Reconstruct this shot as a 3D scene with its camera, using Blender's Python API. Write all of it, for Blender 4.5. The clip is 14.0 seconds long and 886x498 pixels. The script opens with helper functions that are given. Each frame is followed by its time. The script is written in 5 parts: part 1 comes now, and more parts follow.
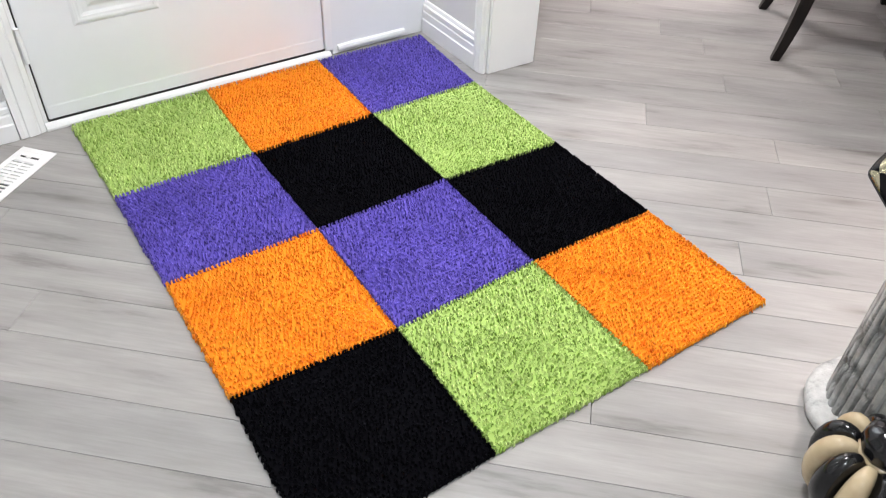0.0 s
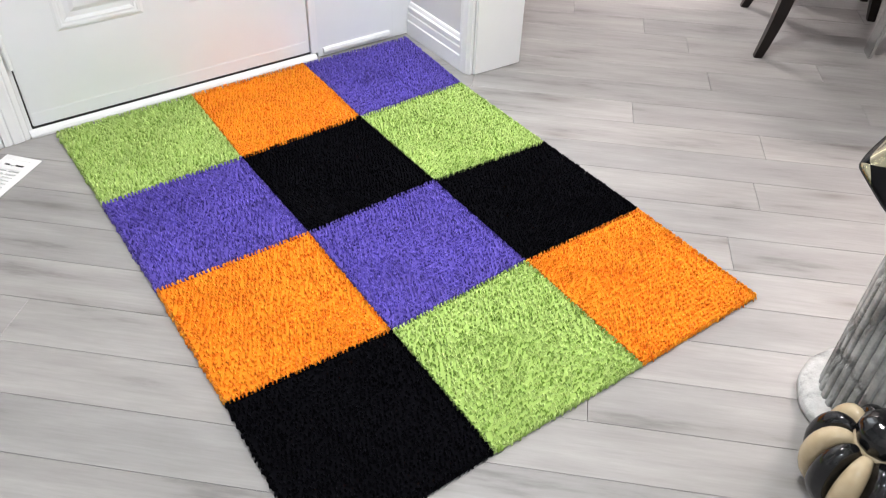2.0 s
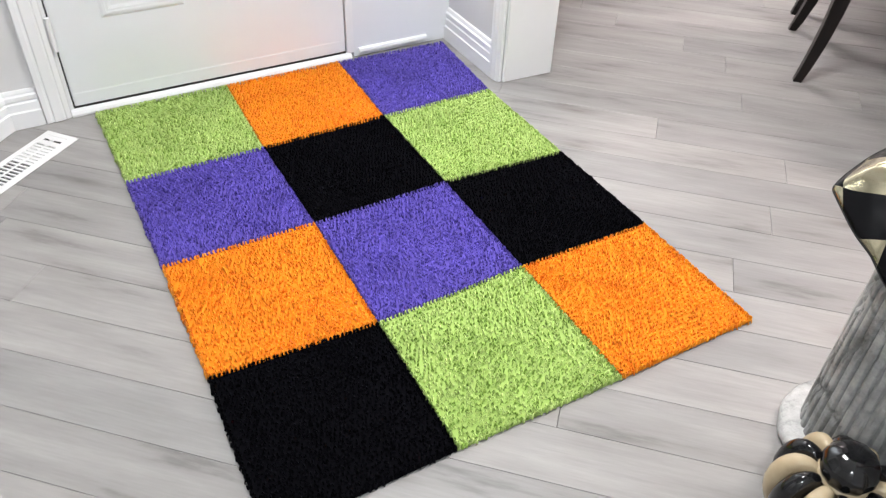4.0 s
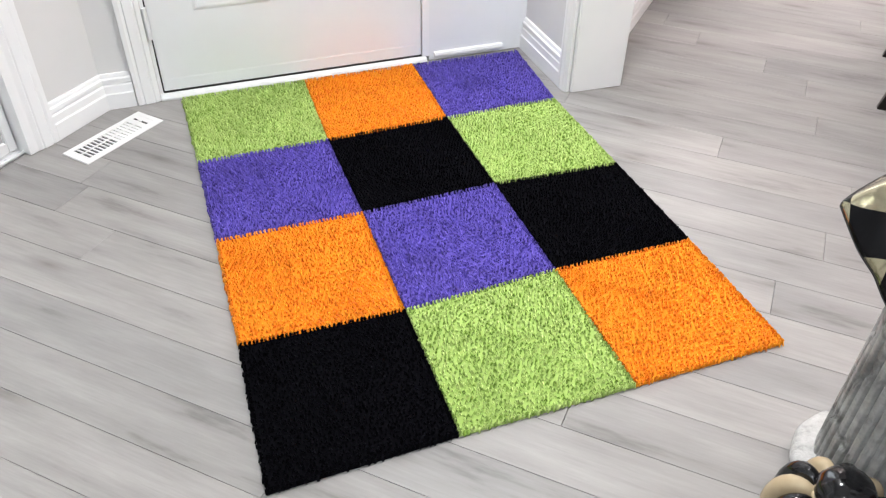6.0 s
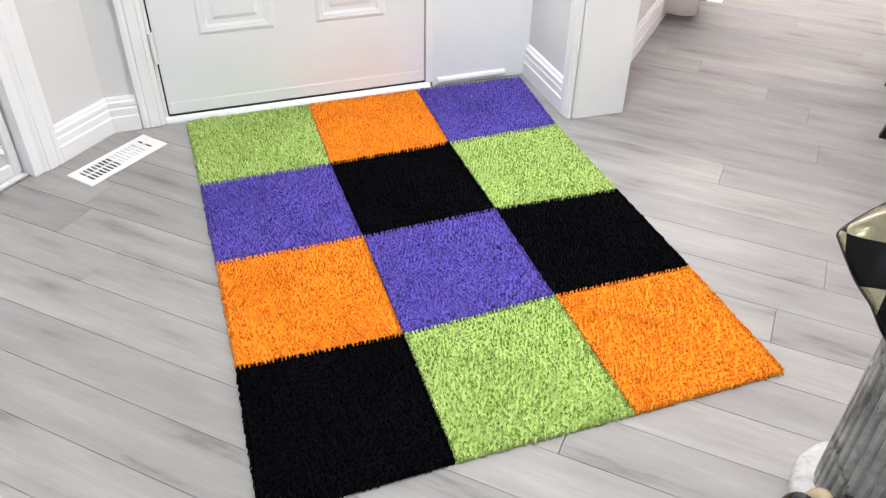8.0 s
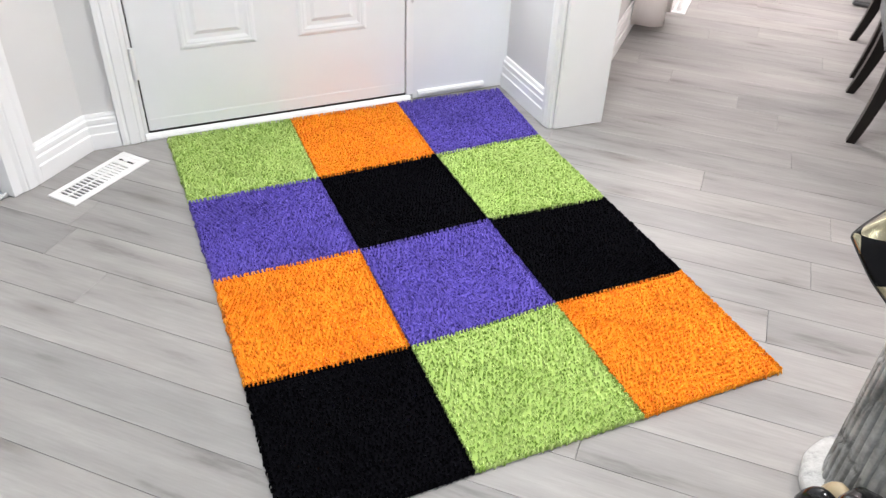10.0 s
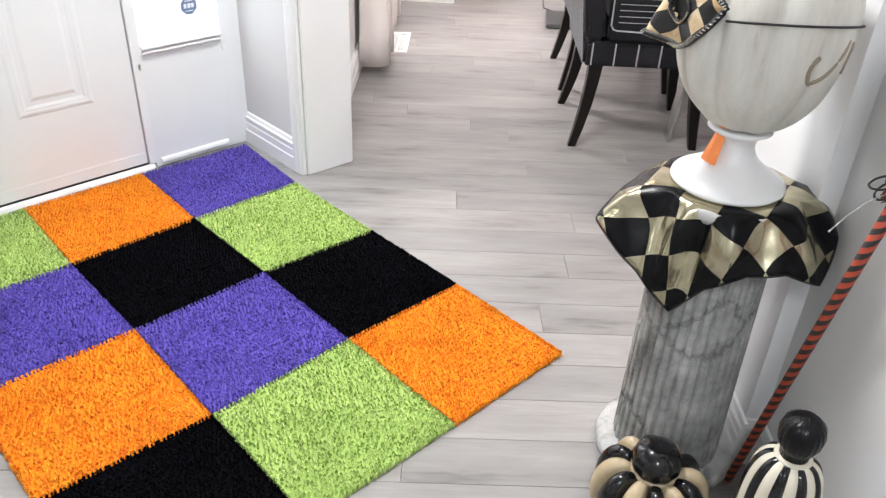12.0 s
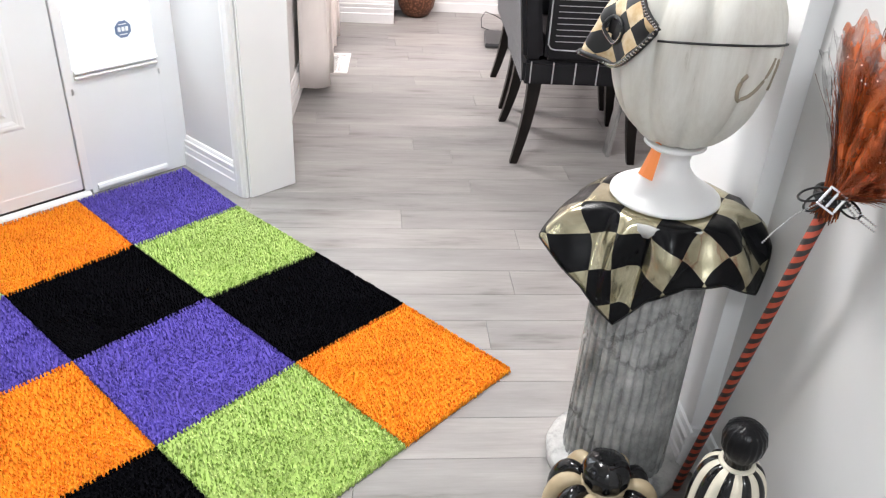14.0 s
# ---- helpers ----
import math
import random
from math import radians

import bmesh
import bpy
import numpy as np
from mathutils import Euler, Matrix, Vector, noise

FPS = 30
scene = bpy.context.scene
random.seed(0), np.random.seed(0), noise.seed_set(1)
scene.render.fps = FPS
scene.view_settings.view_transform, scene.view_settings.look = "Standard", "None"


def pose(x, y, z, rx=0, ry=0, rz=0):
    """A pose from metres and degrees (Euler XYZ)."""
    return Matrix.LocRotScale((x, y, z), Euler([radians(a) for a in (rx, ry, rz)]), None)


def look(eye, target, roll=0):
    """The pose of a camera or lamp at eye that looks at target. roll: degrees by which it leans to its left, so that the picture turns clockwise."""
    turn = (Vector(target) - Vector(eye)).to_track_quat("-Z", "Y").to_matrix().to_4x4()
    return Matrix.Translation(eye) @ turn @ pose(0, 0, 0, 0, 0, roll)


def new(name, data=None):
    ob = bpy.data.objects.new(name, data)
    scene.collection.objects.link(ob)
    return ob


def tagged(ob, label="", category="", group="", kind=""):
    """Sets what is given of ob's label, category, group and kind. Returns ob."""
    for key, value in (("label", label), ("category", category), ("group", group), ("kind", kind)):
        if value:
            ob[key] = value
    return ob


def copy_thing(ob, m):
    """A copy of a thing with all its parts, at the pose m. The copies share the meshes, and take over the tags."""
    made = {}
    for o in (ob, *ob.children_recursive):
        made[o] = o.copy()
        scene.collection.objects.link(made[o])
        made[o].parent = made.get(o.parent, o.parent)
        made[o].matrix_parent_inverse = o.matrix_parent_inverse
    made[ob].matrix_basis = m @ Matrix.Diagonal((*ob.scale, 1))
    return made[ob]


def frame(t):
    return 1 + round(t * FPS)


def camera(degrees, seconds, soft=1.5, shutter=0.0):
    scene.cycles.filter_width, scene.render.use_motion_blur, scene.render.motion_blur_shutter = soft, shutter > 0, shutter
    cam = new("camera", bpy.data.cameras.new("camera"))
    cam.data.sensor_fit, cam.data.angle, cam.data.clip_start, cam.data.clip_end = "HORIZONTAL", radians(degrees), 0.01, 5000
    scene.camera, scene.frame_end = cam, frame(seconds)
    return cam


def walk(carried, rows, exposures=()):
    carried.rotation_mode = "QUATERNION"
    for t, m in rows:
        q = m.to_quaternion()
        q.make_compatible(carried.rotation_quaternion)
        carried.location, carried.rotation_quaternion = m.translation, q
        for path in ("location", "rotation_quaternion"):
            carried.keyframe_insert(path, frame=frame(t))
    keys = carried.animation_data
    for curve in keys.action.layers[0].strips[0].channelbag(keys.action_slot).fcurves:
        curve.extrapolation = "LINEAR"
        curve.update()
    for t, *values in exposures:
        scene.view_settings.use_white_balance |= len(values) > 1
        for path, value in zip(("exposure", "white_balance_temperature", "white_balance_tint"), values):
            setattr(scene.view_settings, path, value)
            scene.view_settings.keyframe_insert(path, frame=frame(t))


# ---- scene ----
cam = camera(58.43, 14.0, soft=1.2, shutter=0.5)
PATH = [
    (0, (-0.2160, -0.6841, 1.3139), (0.4266, 0.2517, 0.3334), 2.11),
    (0.5, (-0.2215, -0.6829, 1.3114), (0.4227, 0.2546, 0.3335), 2.11),
    (1, (-0.2293, -0.6775, 1.3105), (0.4173, 0.2564, 0.3309), 2.00),
    (1.5, (-0.2325, -0.6734, 1.3075), (0.4268, 0.2530, 0.3292), 2.02),
    (2, (-0.2343, -0.6747, 1.3076), (0.4359, 0.2471, 0.3323), 2.06),
    (2.5, (-0.2361, -0.6768, 1.3104), (0.4418, 0.2424, 0.3380), 2.03),
    (2.7, (-0.2366, -0.6774, 1.3112), (0.4449, 0.2427, 0.3423), 2.02),
    (4.8, (-0.0029, -0.8931, 1.3124), (0.4570, 0.1609, 0.3493), 1.70),
    (5, (0.0105, -0.9082, 1.3136), (0.4496, 0.1563, 0.3523), 1.35),
    (5.5, (0.0111, -0.9262, 1.3124), (0.4244, 0.1549, 0.3582), 1.08),
    (6, (0.0152, -0.9358, 1.3123), (0.4120, 0.1588, 0.3666), 0.86),
    (6.5, (0.0237, -0.9385, 1.3127), (0.4119, 0.1665, 0.3756), 0.73),
    (7, (0.0264, -0.9384, 1.3155), (0.4127, 0.1751, 0.3877), 0.73),
    (7.5, (0.0276, -0.9387, 1.3151), (0.4174, 0.1811, 0.3963), 0.93),
    (8, (0.0317, -0.9409, 1.3154), (0.4259, 0.1842, 0.4051), 1.00),
    (8.2, (0.0330, -0.9416, 1.3155), (0.4298, 0.1874, 0.4111), 1.00),
    (10.3, (-0.1171, -0.8985, 1.3240), (0.4242, 0.1849, 0.4390), 3.01),
    (10.5, (-0.1279, -0.9033, 1.3252), (0.4909, 0.1437, 0.4471), 2.70),
    (11, (-0.1465, -0.9060, 1.3246), (0.6263, 0.0583, 0.4743), 1.93),
    (11.5, (-0.1546, -0.9118, 1.3258), (0.6890, 0.0142, 0.5007), 2.24),
    (12, (-0.1559, -0.9188, 1.3218), (0.7300, -0.0108, 0.5214), 2.56),
    (12.5, (-0.1558, -0.9180, 1.3224), (0.7641, -0.0315, 0.5363), 2.97),
    (13, (-0.1543, -0.9208, 1.3221), (0.7883, -0.0507, 0.5448), 3.10),
    (13.5, (-0.1559, -0.9212, 1.3242), (0.8040, -0.0640, 0.5536), 3.30),
    (14, (-0.1546, -0.9195, 1.3264), (0.8149, -0.0699, 0.5593), 3.26),
]
walk(cam, [(t, look(eye, target, roll)) for t, eye, target, roll in PATH])


# ---- world and light ----
R2 = math.sqrt(2.0)


def hv(u, v, z=0.0):
    """House axes (u into the dining room, v along the planks) to the world."""
    return Vector(((u + v) / R2, (u - v) / R2, z))


world = bpy.data.worlds.new("world")
scene.world = world
world.use_nodes = True
wn = world.node_tree.nodes
sky = wn.new("ShaderNodeTexSky")
sky.sky_type, sky.sun_disc = "NISHITA", False
sky.sun_elevation, sky.sun_rotation = radians(35), radians(20)
wn["Background"].inputs["Strength"].default_value = 0.1
world.node_tree.links.new(sky.outputs["Color"], wn["Background"].inputs["Color"])


def area_lamp(name, eye, target, size, watts, colour, shape="DISK", size_y=None):
    data = bpy.data.lights.new(name, "AREA")
    data.shape, data.size, data.energy, data.color = shape, size, watts, colour
    if size_y:
        data.size_y = size_y
    ob = new(name, data)
    ob.matrix_world = look(eye, target)
    return ob


area_lamp("foyer_ceiling_light", (0.85, 0.55, 2.46), (0.85, 0.56, 0), 0.42, 54, (1.0, 0.985, 0.975))
area_lamp("dining_ceiling_light", hv(3.2, 2.3, 2.46), hv(3.2, 2.31, 0), 0.5, 76, (1.0, 0.845, 0.805))
# added fill light, no known lamp: brightens the broom wall and the post
area_lamp("hall_fill_light", hv(-1.7, 0.5, 2.46), hv(-1.7, 0.51, 0), 0.5, 33, (0.92, 0.965, 1.0))
area_lamp("sidelight_daylight", (1.035, 1.60, 1.2), (1.035, 0.0, 0.6), 0.28, 6, (0.86, 0.93, 1.0), "RECTANGLE", 1.4)
area_lamp("dining_window_daylight", hv(3.35, 0.16, 1.5), hv(3.35, 2.0, 0.6), 0.5, 52, (1.0, 0.915, 0.90), "RECTANGLE", 1.2)


# ---- materials ----
def material(name, colour, rough=0.5, metal=0.0, spec=0.5):
    m = bpy.data.materials.new(name)
    m.use_nodes = True
    b = m.node_tree.nodes["Principled BSDF"]
    b.inputs["Base Color"].default_value = (*colour, 1)
    b.inputs["Roughness"].default_value = rough
    b.inputs["Metallic"].default_value = metal
    b.inputs["Specular IOR Level"].default_value = spec
    return m


def node(m, kind, **values):
    n = m.node_tree.nodes.new(kind)
    for key, value in values.items():
        n.inputs[key.replace("_", " ")].default_value = value
    return n


def wire(m, a, b):
    m.node_tree.links.new(a, b)


def bsdf(m):
    return m.node_tree.nodes["Principled BSDF"]


def coords(m, scale=(1, 1, 1), kind="Object", shift=None):
    tc = m.node_tree.nodes.new("ShaderNodeTexCoord")
    mp = m.node_tree.nodes.new("ShaderNodeMapping")
    mp.inputs["Scale"].default_value = scale
    wire(m, tc.outputs[kind], mp.inputs["Vector"])
    if shift:
        wire(m, shift, mp.inputs["Location"])
    return mp.outputs["Vector"]


def ramp(m, fac, stops):
    r = m.node_tree.nodes.new("ShaderNodeValToRGB")
    while len(r.color_ramp.elements) < len(stops):
        r.color_ramp.elements.new(0.5)
    for e, (p, c) in zip(r.color_ramp.elements, stops):
        e.position, e.color = p, (*c, 1)
    wire(m, fac, r.inputs["Fac"])
    return r.outputs["Color"]


def mixed(m, kind, fac, a, b):
    n = m.node_tree.nodes.new("ShaderNodeMix")
    n.data_type, n.blend_type = "RGBA", kind
    for socket, value in ((n.inputs[0], fac), (n.inputs[6], a), (n.inputs[7], b)):
        if isinstance(value, (int, float)):
            socket.default_value = value
        elif isinstance(value, tuple):
            socket.default_value = (*value, 1)
        else:
            wire(m, value, socket)
    return n.outputs[2]


def bump(m, height, strength=0.2, distance=0.002):
    n = node(m, "ShaderNodeBump", Strength=strength, Distance=distance)
    wire(m, height, n.inputs["Height"])
    wire(m, n.outputs["Normal"], bsdf(m).inputs["Normal"])
    return n


def noise_of(m, vector, scale, detail=4.0, rough=0.55):
    n = node(m, "ShaderNodeTexNoise", Scale=scale, Detail=detail, Roughness=rough)
    wire(m, vector, n.inputs["Vector"])
    return n.outputs["Fac"]


def painted(name, colour, rough, grain=70.0, strength=0.06):
    """Rolled or brushed paint: faint mottling, a fine orange-peel relief."""
    m = material(name, colour, rough)
    v = coords(m, kind="Object")
    big = noise_of(m, v, 2.3, 5)
    dark = tuple(c * 0.93 for c in colour)
    wire(m, ramp(m, big, [(0.3, dark), (0.7, colour)]), bsdf(m).inputs["Base Color"])
    bump(m, noise_of(m, v, grain, 3), strength, 0.001)
    return m


WALL = painted("grey_wall_paint", (0.66, 0.66, 0.66), 0.75, 160, 0.12)
TRIM = painted("white_trim_paint", (0.82, 0.83, 0.84), 0.38)
DOORPAINT = painted("white_door_paint", (0.80, 0.82, 0.84), 0.33, 40)
CEILING = painted("ceiling_paint", (0.8, 0.8, 0.8), 0.9, 120, 0.2)
# dark fill for the shade in gaps, slots, plank joints and the open duct
DARKGAP = material("dark_gap", (0.02, 0.02, 0.02), 0.8)


def plank_material():
    m = material("grey_wood_planks", (0.4, 0.4, 0.4), 0.42)
    info = m.node_tree.nodes.new("ShaderNodeObjectInfo")
    push = m.node_tree.nodes.new("ShaderNodeVectorMath")
    push.operation = "MULTIPLY_ADD"
    wire(m, info.outputs["Random"], push.inputs[0])
    push.inputs[1].default_value = (37.0, 11.0, 5.0)
    v = coords(m, (1.0, 1.0, 1.0), shift=push.outputs[0])
    stretch = m.node_tree.nodes.new("ShaderNodeMapping")
    stretch.inputs["Scale"].default_value = (1.5, 9.0, 1.0)
    wire(m, v, stretch.inputs["Vector"])
    fine = m.node_tree.nodes.new("ShaderNodeMapping")
    fine.inputs["Scale"].default_value = (5.0, 110.0, 1.0)
    wire(m, v, fine.inputs["Vector"])
    broad = noise_of(m, stretch.outputs["Vector"], 1.6, 6, 0.62)
    grain = noise_of(m, fine.outputs["Vector"], 1.5, 4, 0.6)
    tone = ramp(m, broad, [(0.26, (0.15, 0.144, 0.141)), (0.40, (0.262, 0.254, 0.249)), (0.6, (0.318, 0.309, 0.303)), (0.78, (0.38, 0.369, 0.361))])
    lined = mixed(m, "MULTIPLY", 0.28, tone, ramp(m, grain, [(0.3, (0.72, 0.71, 0.70)), (0.6, (1.0, 1.0, 1.0))]))
    # knots: small dark eyes, stretched along the plank
    eye = m.node_tree.nodes.new("ShaderNodeMapping")
    eye.inputs["Scale"].default_value = (1.1, 4.5, 1.0)
    wire(m, v, eye.inputs["Vector"])
    vor = node(m, "ShaderNodeTexVoronoi", Scale=1.0)
    vor.voronoi_dimensions = "2D"
    wire(m, eye.outputs["Vector"], vor.inputs["Vector"])
    knot = ramp(m, vor.outputs["Distance"], [(0.0, (0.45, 0.43, 0.42)), (0.035, (0.66, 0.64, 0.63)), (0.10, (0.93, 0.93, 0.93)), (0.2, (1, 1, 1))])
    lined = mixed(m, "MULTIPLY", 0.8, lined, knot)
    own = ramp(m, info.outputs["Random"], [(0.0, (0.87, 0.875, 0.885)), (0.5, (0.97, 0.965, 0.96)), (1.0, (1.06, 1.05, 1.04))])
    wire(m, mixed(m, "MULTIPLY", 1.0, lined, own), bsdf(m).inputs["Base Color"])
    wire(m, ramp(m, grain, [(0.2, (0.46, 0.46, 0.46)), (0.8, (0.36, 0.36, 0.36))]), bsdf(m).inputs["Roughness"])
    bump(m, grain, 0.18, 0.0008)
    return m


PLANK = plank_material()


def yarn(name, low, high, rough=0.9, sheen=0.04):
    m = material(name, high, rough, spec=0.2 if sheen else 0.04)
    geo = m.node_tree.nodes.new("ShaderNodeNewGeometry")
    v = coords(m)
    patch = noise_of(m, v, 9.0, 3)
    c = ramp(m, geo.outputs["Random Per Island"], [(0.0, low), (0.75, high), (1.0, tuple(min(1, x * 1.12) for x in high))])
    wire(m, mixed(m, "MULTIPLY", 0.5, c, ramp(m, patch, [(0.3, (0.8, 0.8, 0.8)), (0.65, (1, 1, 1))])), bsdf(m).inputs["Base Color"])
    bsdf(m).inputs["Sheen Weight"].default_value = sheen
    bsdf(m).inputs["Sheen Roughness"].default_value = 0.5
    return m


YARN = {
    "orange": yarn("orange_chenille", (0.84, 0.20, 0.007), (1.0, 0.38, 0.022)),
    "green": yarn("lime_chenille", (0.24, 0.39, 0.065), (0.57, 0.73, 0.255)),
    "purple": yarn("purple_chenille", (0.075, 0.053, 0.30), (0.160, 0.118, 0.56)),
    "black": yarn("black_chenille", (0.0018, 0.0018, 0.0028), (0.0042, 0.0042, 0.0060), 0.95, 0.0),
}


# ---- mesh helpers ----
def finish(name, bm, mat, parent=None, label="", smooth=False, bevel=0.0):
    if bevel:
        bmesh.ops.bevel(bm, geom=bm.edges[:], offset=bevel, segments=2, affect="EDGES", clamp_overlap=True)
    bmesh.ops.recalc_face_normals(bm, faces=bm.faces[:])
    me = bpy.data.meshes.new(name)
    bm.to_mesh(me)
    bm.free()
    for p in me.polygons:
        p.use_smooth = smooth
    me.materials.append(mat)
    ob = new(name, me)
    if parent:
        ob.parent = parent
    if label:
        tagged(ob, label)
    return ob


def part(name, bm, mat, parent, label="", smooth=False, bevel=0.0):
    return finish(name, bm, mat, parent, label, smooth, bevel)


def thing(name, at, label, category, group="", kind=""):
    ob = new(name)
    ob.empty_display_size = 0.05
    ob.matrix_world = at if isinstance(at, Matrix) else Matrix.Translation(at)
    return tagged(ob, label, category, group, kind)


def box(bm, x0, x1, y0, y1, z0, z1, m=None):
    vs = [bm.verts.new((x, y, z)) for z in (z0, z1) for y in (y0, y1) for x in (x0, x1)]
    for f in ((0, 2, 3, 1), (4, 5, 7, 6), (0, 1, 5, 4), (2, 6, 7, 3), (0, 4, 6, 2), (1, 3, 7, 5)):
        bm.faces.new([vs[i] for i in f])
    if m:
        bmesh.ops.transform(bm, matrix=m, verts=vs)
    return vs


def boxed(x0, x1, y0, y1, z0, z1):
    bm = bmesh.new()
    box(bm, x0, x1, y0, y1, z0, z1)
    return bm


def extrude_profile(bm, profile, start, end, out, up=Vector((0, 0, 1))):
    """A closed profile of (outward, up) pairs swept from start to end."""
    start, end, out = Vector(start), Vector(end), Vector(out)
    a = [bm.verts.new(start + out * o + up * h) for o, h in profile]
    b = [bm.verts.new(end + out * o + up * h) for o, h in profile]
    n = len(profile)
    for i in range(n):
        bm.faces.new((a[i], a[(i + 1) % n], b[(i + 1) % n], b[i]))
    bm.faces.new(a[::-1])
    bm.faces.new(b)


def lathe(bm, profile, segments=48, ripple=None, top=True, bottom=True):
    """Rings of (radius, z); ripple(angle, k) scales the radius."""
    rings = []
    for k, (r, z) in enumerate(profile):
        ring = []
        for s in range(segments):
            a = math.tau * s / segments
            q = r * (ripple(a, k) if ripple else 1.0)
            ring.append(bm.verts.new((q * math.cos(a), q * math.sin(a), z)))
        rings.append(ring)
    for lo, hi in zip(rings, rings[1:]):
        for s in range(segments):
            bm.faces.new((lo[s], lo[(s + 1) % segments], hi[(s + 1) % segments], hi[s]))
    if bottom:
        bm.faces.new(rings[0][::-1])
    if top:
        bm.faces.new(rings[-1])
    return rings


def tube(bm, points, radius, sides=6, closed=False):
    points = [Vector(p) for p in points]
    n, rings = len(points), []
    for i, p in enumerate(points):
        a = points[(i - 1) % n] if closed or i else p
        b = points[(i + 1) % n] if closed or i < n - 1 else p
        d = (b - a).normalized()
        side = d.cross(Vector((0, 0, 1)) if abs(d.z) < 0.9 else Vector((1, 0, 0))).normalized()
        other = d.cross(side)
        r = radius(i / (n - 1)) if callable(radius) else radius
        rings.append([bm.verts.new(p + side * r * math.cos(math.tau * s / sides) + other * r * math.sin(math.tau * s / sides)) for s in range(sides)])
    for i in range(n if closed else n - 1):
        lo, hi = rings[i], rings[(i + 1) % n]
        for s in range(sides):
            bm.faces.new((lo[s], lo[(s + 1) % sides], hi[(s + 1) % sides], hi[s]))
    if not closed:
        bm.faces.new(rings[0][::-1])
        bm.faces.new(rings[-1])


def ball(bm, centre, radius, u=10, v=7, squash=(1, 1, 1)):
    m = Matrix.Translation(centre) @ Matrix.Diagonal((radius * squash[0], radius * squash[1], radius * squash[2], 1))
    bmesh.ops.create_uvsphere(bm, u_segments=u, v_segments=v, radius=1.0, matrix=m)


HOUSE = pose(0, 0, 0, 0, 0, 45)  # local x is u, local y is minus v


def wall_block(name, u0, u1, v0, v1, z0=0.0, z1=2.5, mat=None):
    bm = boxed(u0, u1, -v1, -v0, z0, z1)
    bmesh.ops.transform(bm, matrix=HOUSE, verts=bm.verts[:])
    return tagged(finish(name, bm, mat or WALL), "plain light grey painted interior wall", "wall", kind="structure")


# ---- setting: walls and ceiling ----
DY = 1.642  # face of the entrance wall
bm = bmesh.new()
box(bm, -0.30, -0.072, DY, DY + 0.14, 0, 2.5)
box(bm, -0.072, 1.268, DY, DY + 0.14, 2.08, 2.5)
tagged(finish("wall_entrance", bm, WALL), "light grey painted wall round the front door", "wall", kind="structure")
bm = boxed(1.268, 1.40, 1.27, DY + 0.14, 0, 2.5)
tagged(finish("wall_entrance_side", bm, WALL), "short light grey wall beside the sidelight", "wall", kind="structure")
wall_block("wall_closet_end", 0.765, 1.10, -1.46, -1.335)
wall_block("wall_closet_head", -0.85, 0.765, -1.46, -1.335, 2.06, 2.5)
wall_block("wall_closet_near", -2.2, -0.85, -1.46, -1.335)
wall_block("wall_closet_back", -0.95, 0.9, -2.06, -1.98)
wall_block("wall_back", -2.32, -2.2, -1.46, 1.36)
wall_block("wall_broom_side", -2.32, 0.52, 1.235, 1.36)
wall_block("wall_opening_end", 0.52, 1.02, 1.195, 1.36, mat=TRIM)
wall_block("wall_dining_return", 0.90, 1.02, 1.36, 4.2)
wall_block("wall_dining_right", 0.90, 4.75, 4.2, 4.3)
wall_block("wall_dining_far", 4.52, 4.64, 0.48, 4.2)
wall_block("wall_dining_far_step", 4.18, 4.64, -0.12, 0.48)
wall_block("wall_dining_left_near", 2.02, 2.98, -0.09, 0.045)
wall_block("wall_dining_left_far", 3.75, 4.18, -0.09, 0.045)
wall_block("wall_dining_left_below", 2.98, 3.75, -0.09, 0.045, 0, 0.75)
wall_block("wall_dining_left_above", 2.98, 3.75, -0.09, 0.045, 2.1, 2.5)
bm = boxed(-2.5, 4.9, -4.4, 2.2, 2.5, 2.6)
bmesh.ops.transform(bm, matrix=HOUSE, verts=bm.verts[:])
tagged(finish("ceiling", bm, CEILING), "flat white painted ceiling", "ceiling", kind="structure")
bm = boxed(-2.6, 5.0, -4.5, 2.3, -0.14, -0.0145)
bmesh.ops.transform(bm, matrix=HOUSE, verts=bm.verts[:])
floor = tagged(finish("floor", bm, DARKGAP), "grey wood-look plank floor laid diagonally to the door", "floor", kind="structure")

# post at the end of the entrance wall, white, with a plain front face
bm = bmesh.new()
pts = [(1.272, 1.254), (1.466, 1.246), (1.472, 1.30), (1.47, 1.41), (1.272, 1.30)]
lo = [bm.verts.new((x, y, 0.002)) for x, y in pts]
hi = [bm.verts.new((x, y, 2.5)) for x, y in pts]
for i in range(len(pts)):
    bm.faces.new((lo[i], lo[(i + 1) % 5], hi[(i + 1) % 5], hi[i]))
bm.faces.new(hi)
bm.faces.new(lo[::-1])
bmesh.ops.bevel(bm, geom=[e for e in bm.edges if abs(e.verts[0].co.z - e.verts[1].co.z) > 1], offset=0.004, segments=2, affect="EDGES")
tagged(finish("opening_post", bm, TRIM), "white painted wall end post beside the dining opening", "post", kind="structure")

BASE = [(0, 0), (0.019, 0), (0.019, 0.052), (0.0155, 0.056), (0.0155, 0.080), (0.012, 0.084), (0.012, 0.088), (0.0145, 0.091), (0.0145, 0.103), (0.009, 0.108), (0.009, 0.112), (0.006, 0.120), (0, 0.121)]


def skirting(name, start, end, out, height=1.0):
    bm = bmesh.new()
    extrude_profile(bm, [(o, h * height) for o, h in BASE], start, end, Vector(out).normalized())
    return tagged(finish(name, bm, TRIM), "white moulded baseboard along the wall", "baseboard", kind="structure")


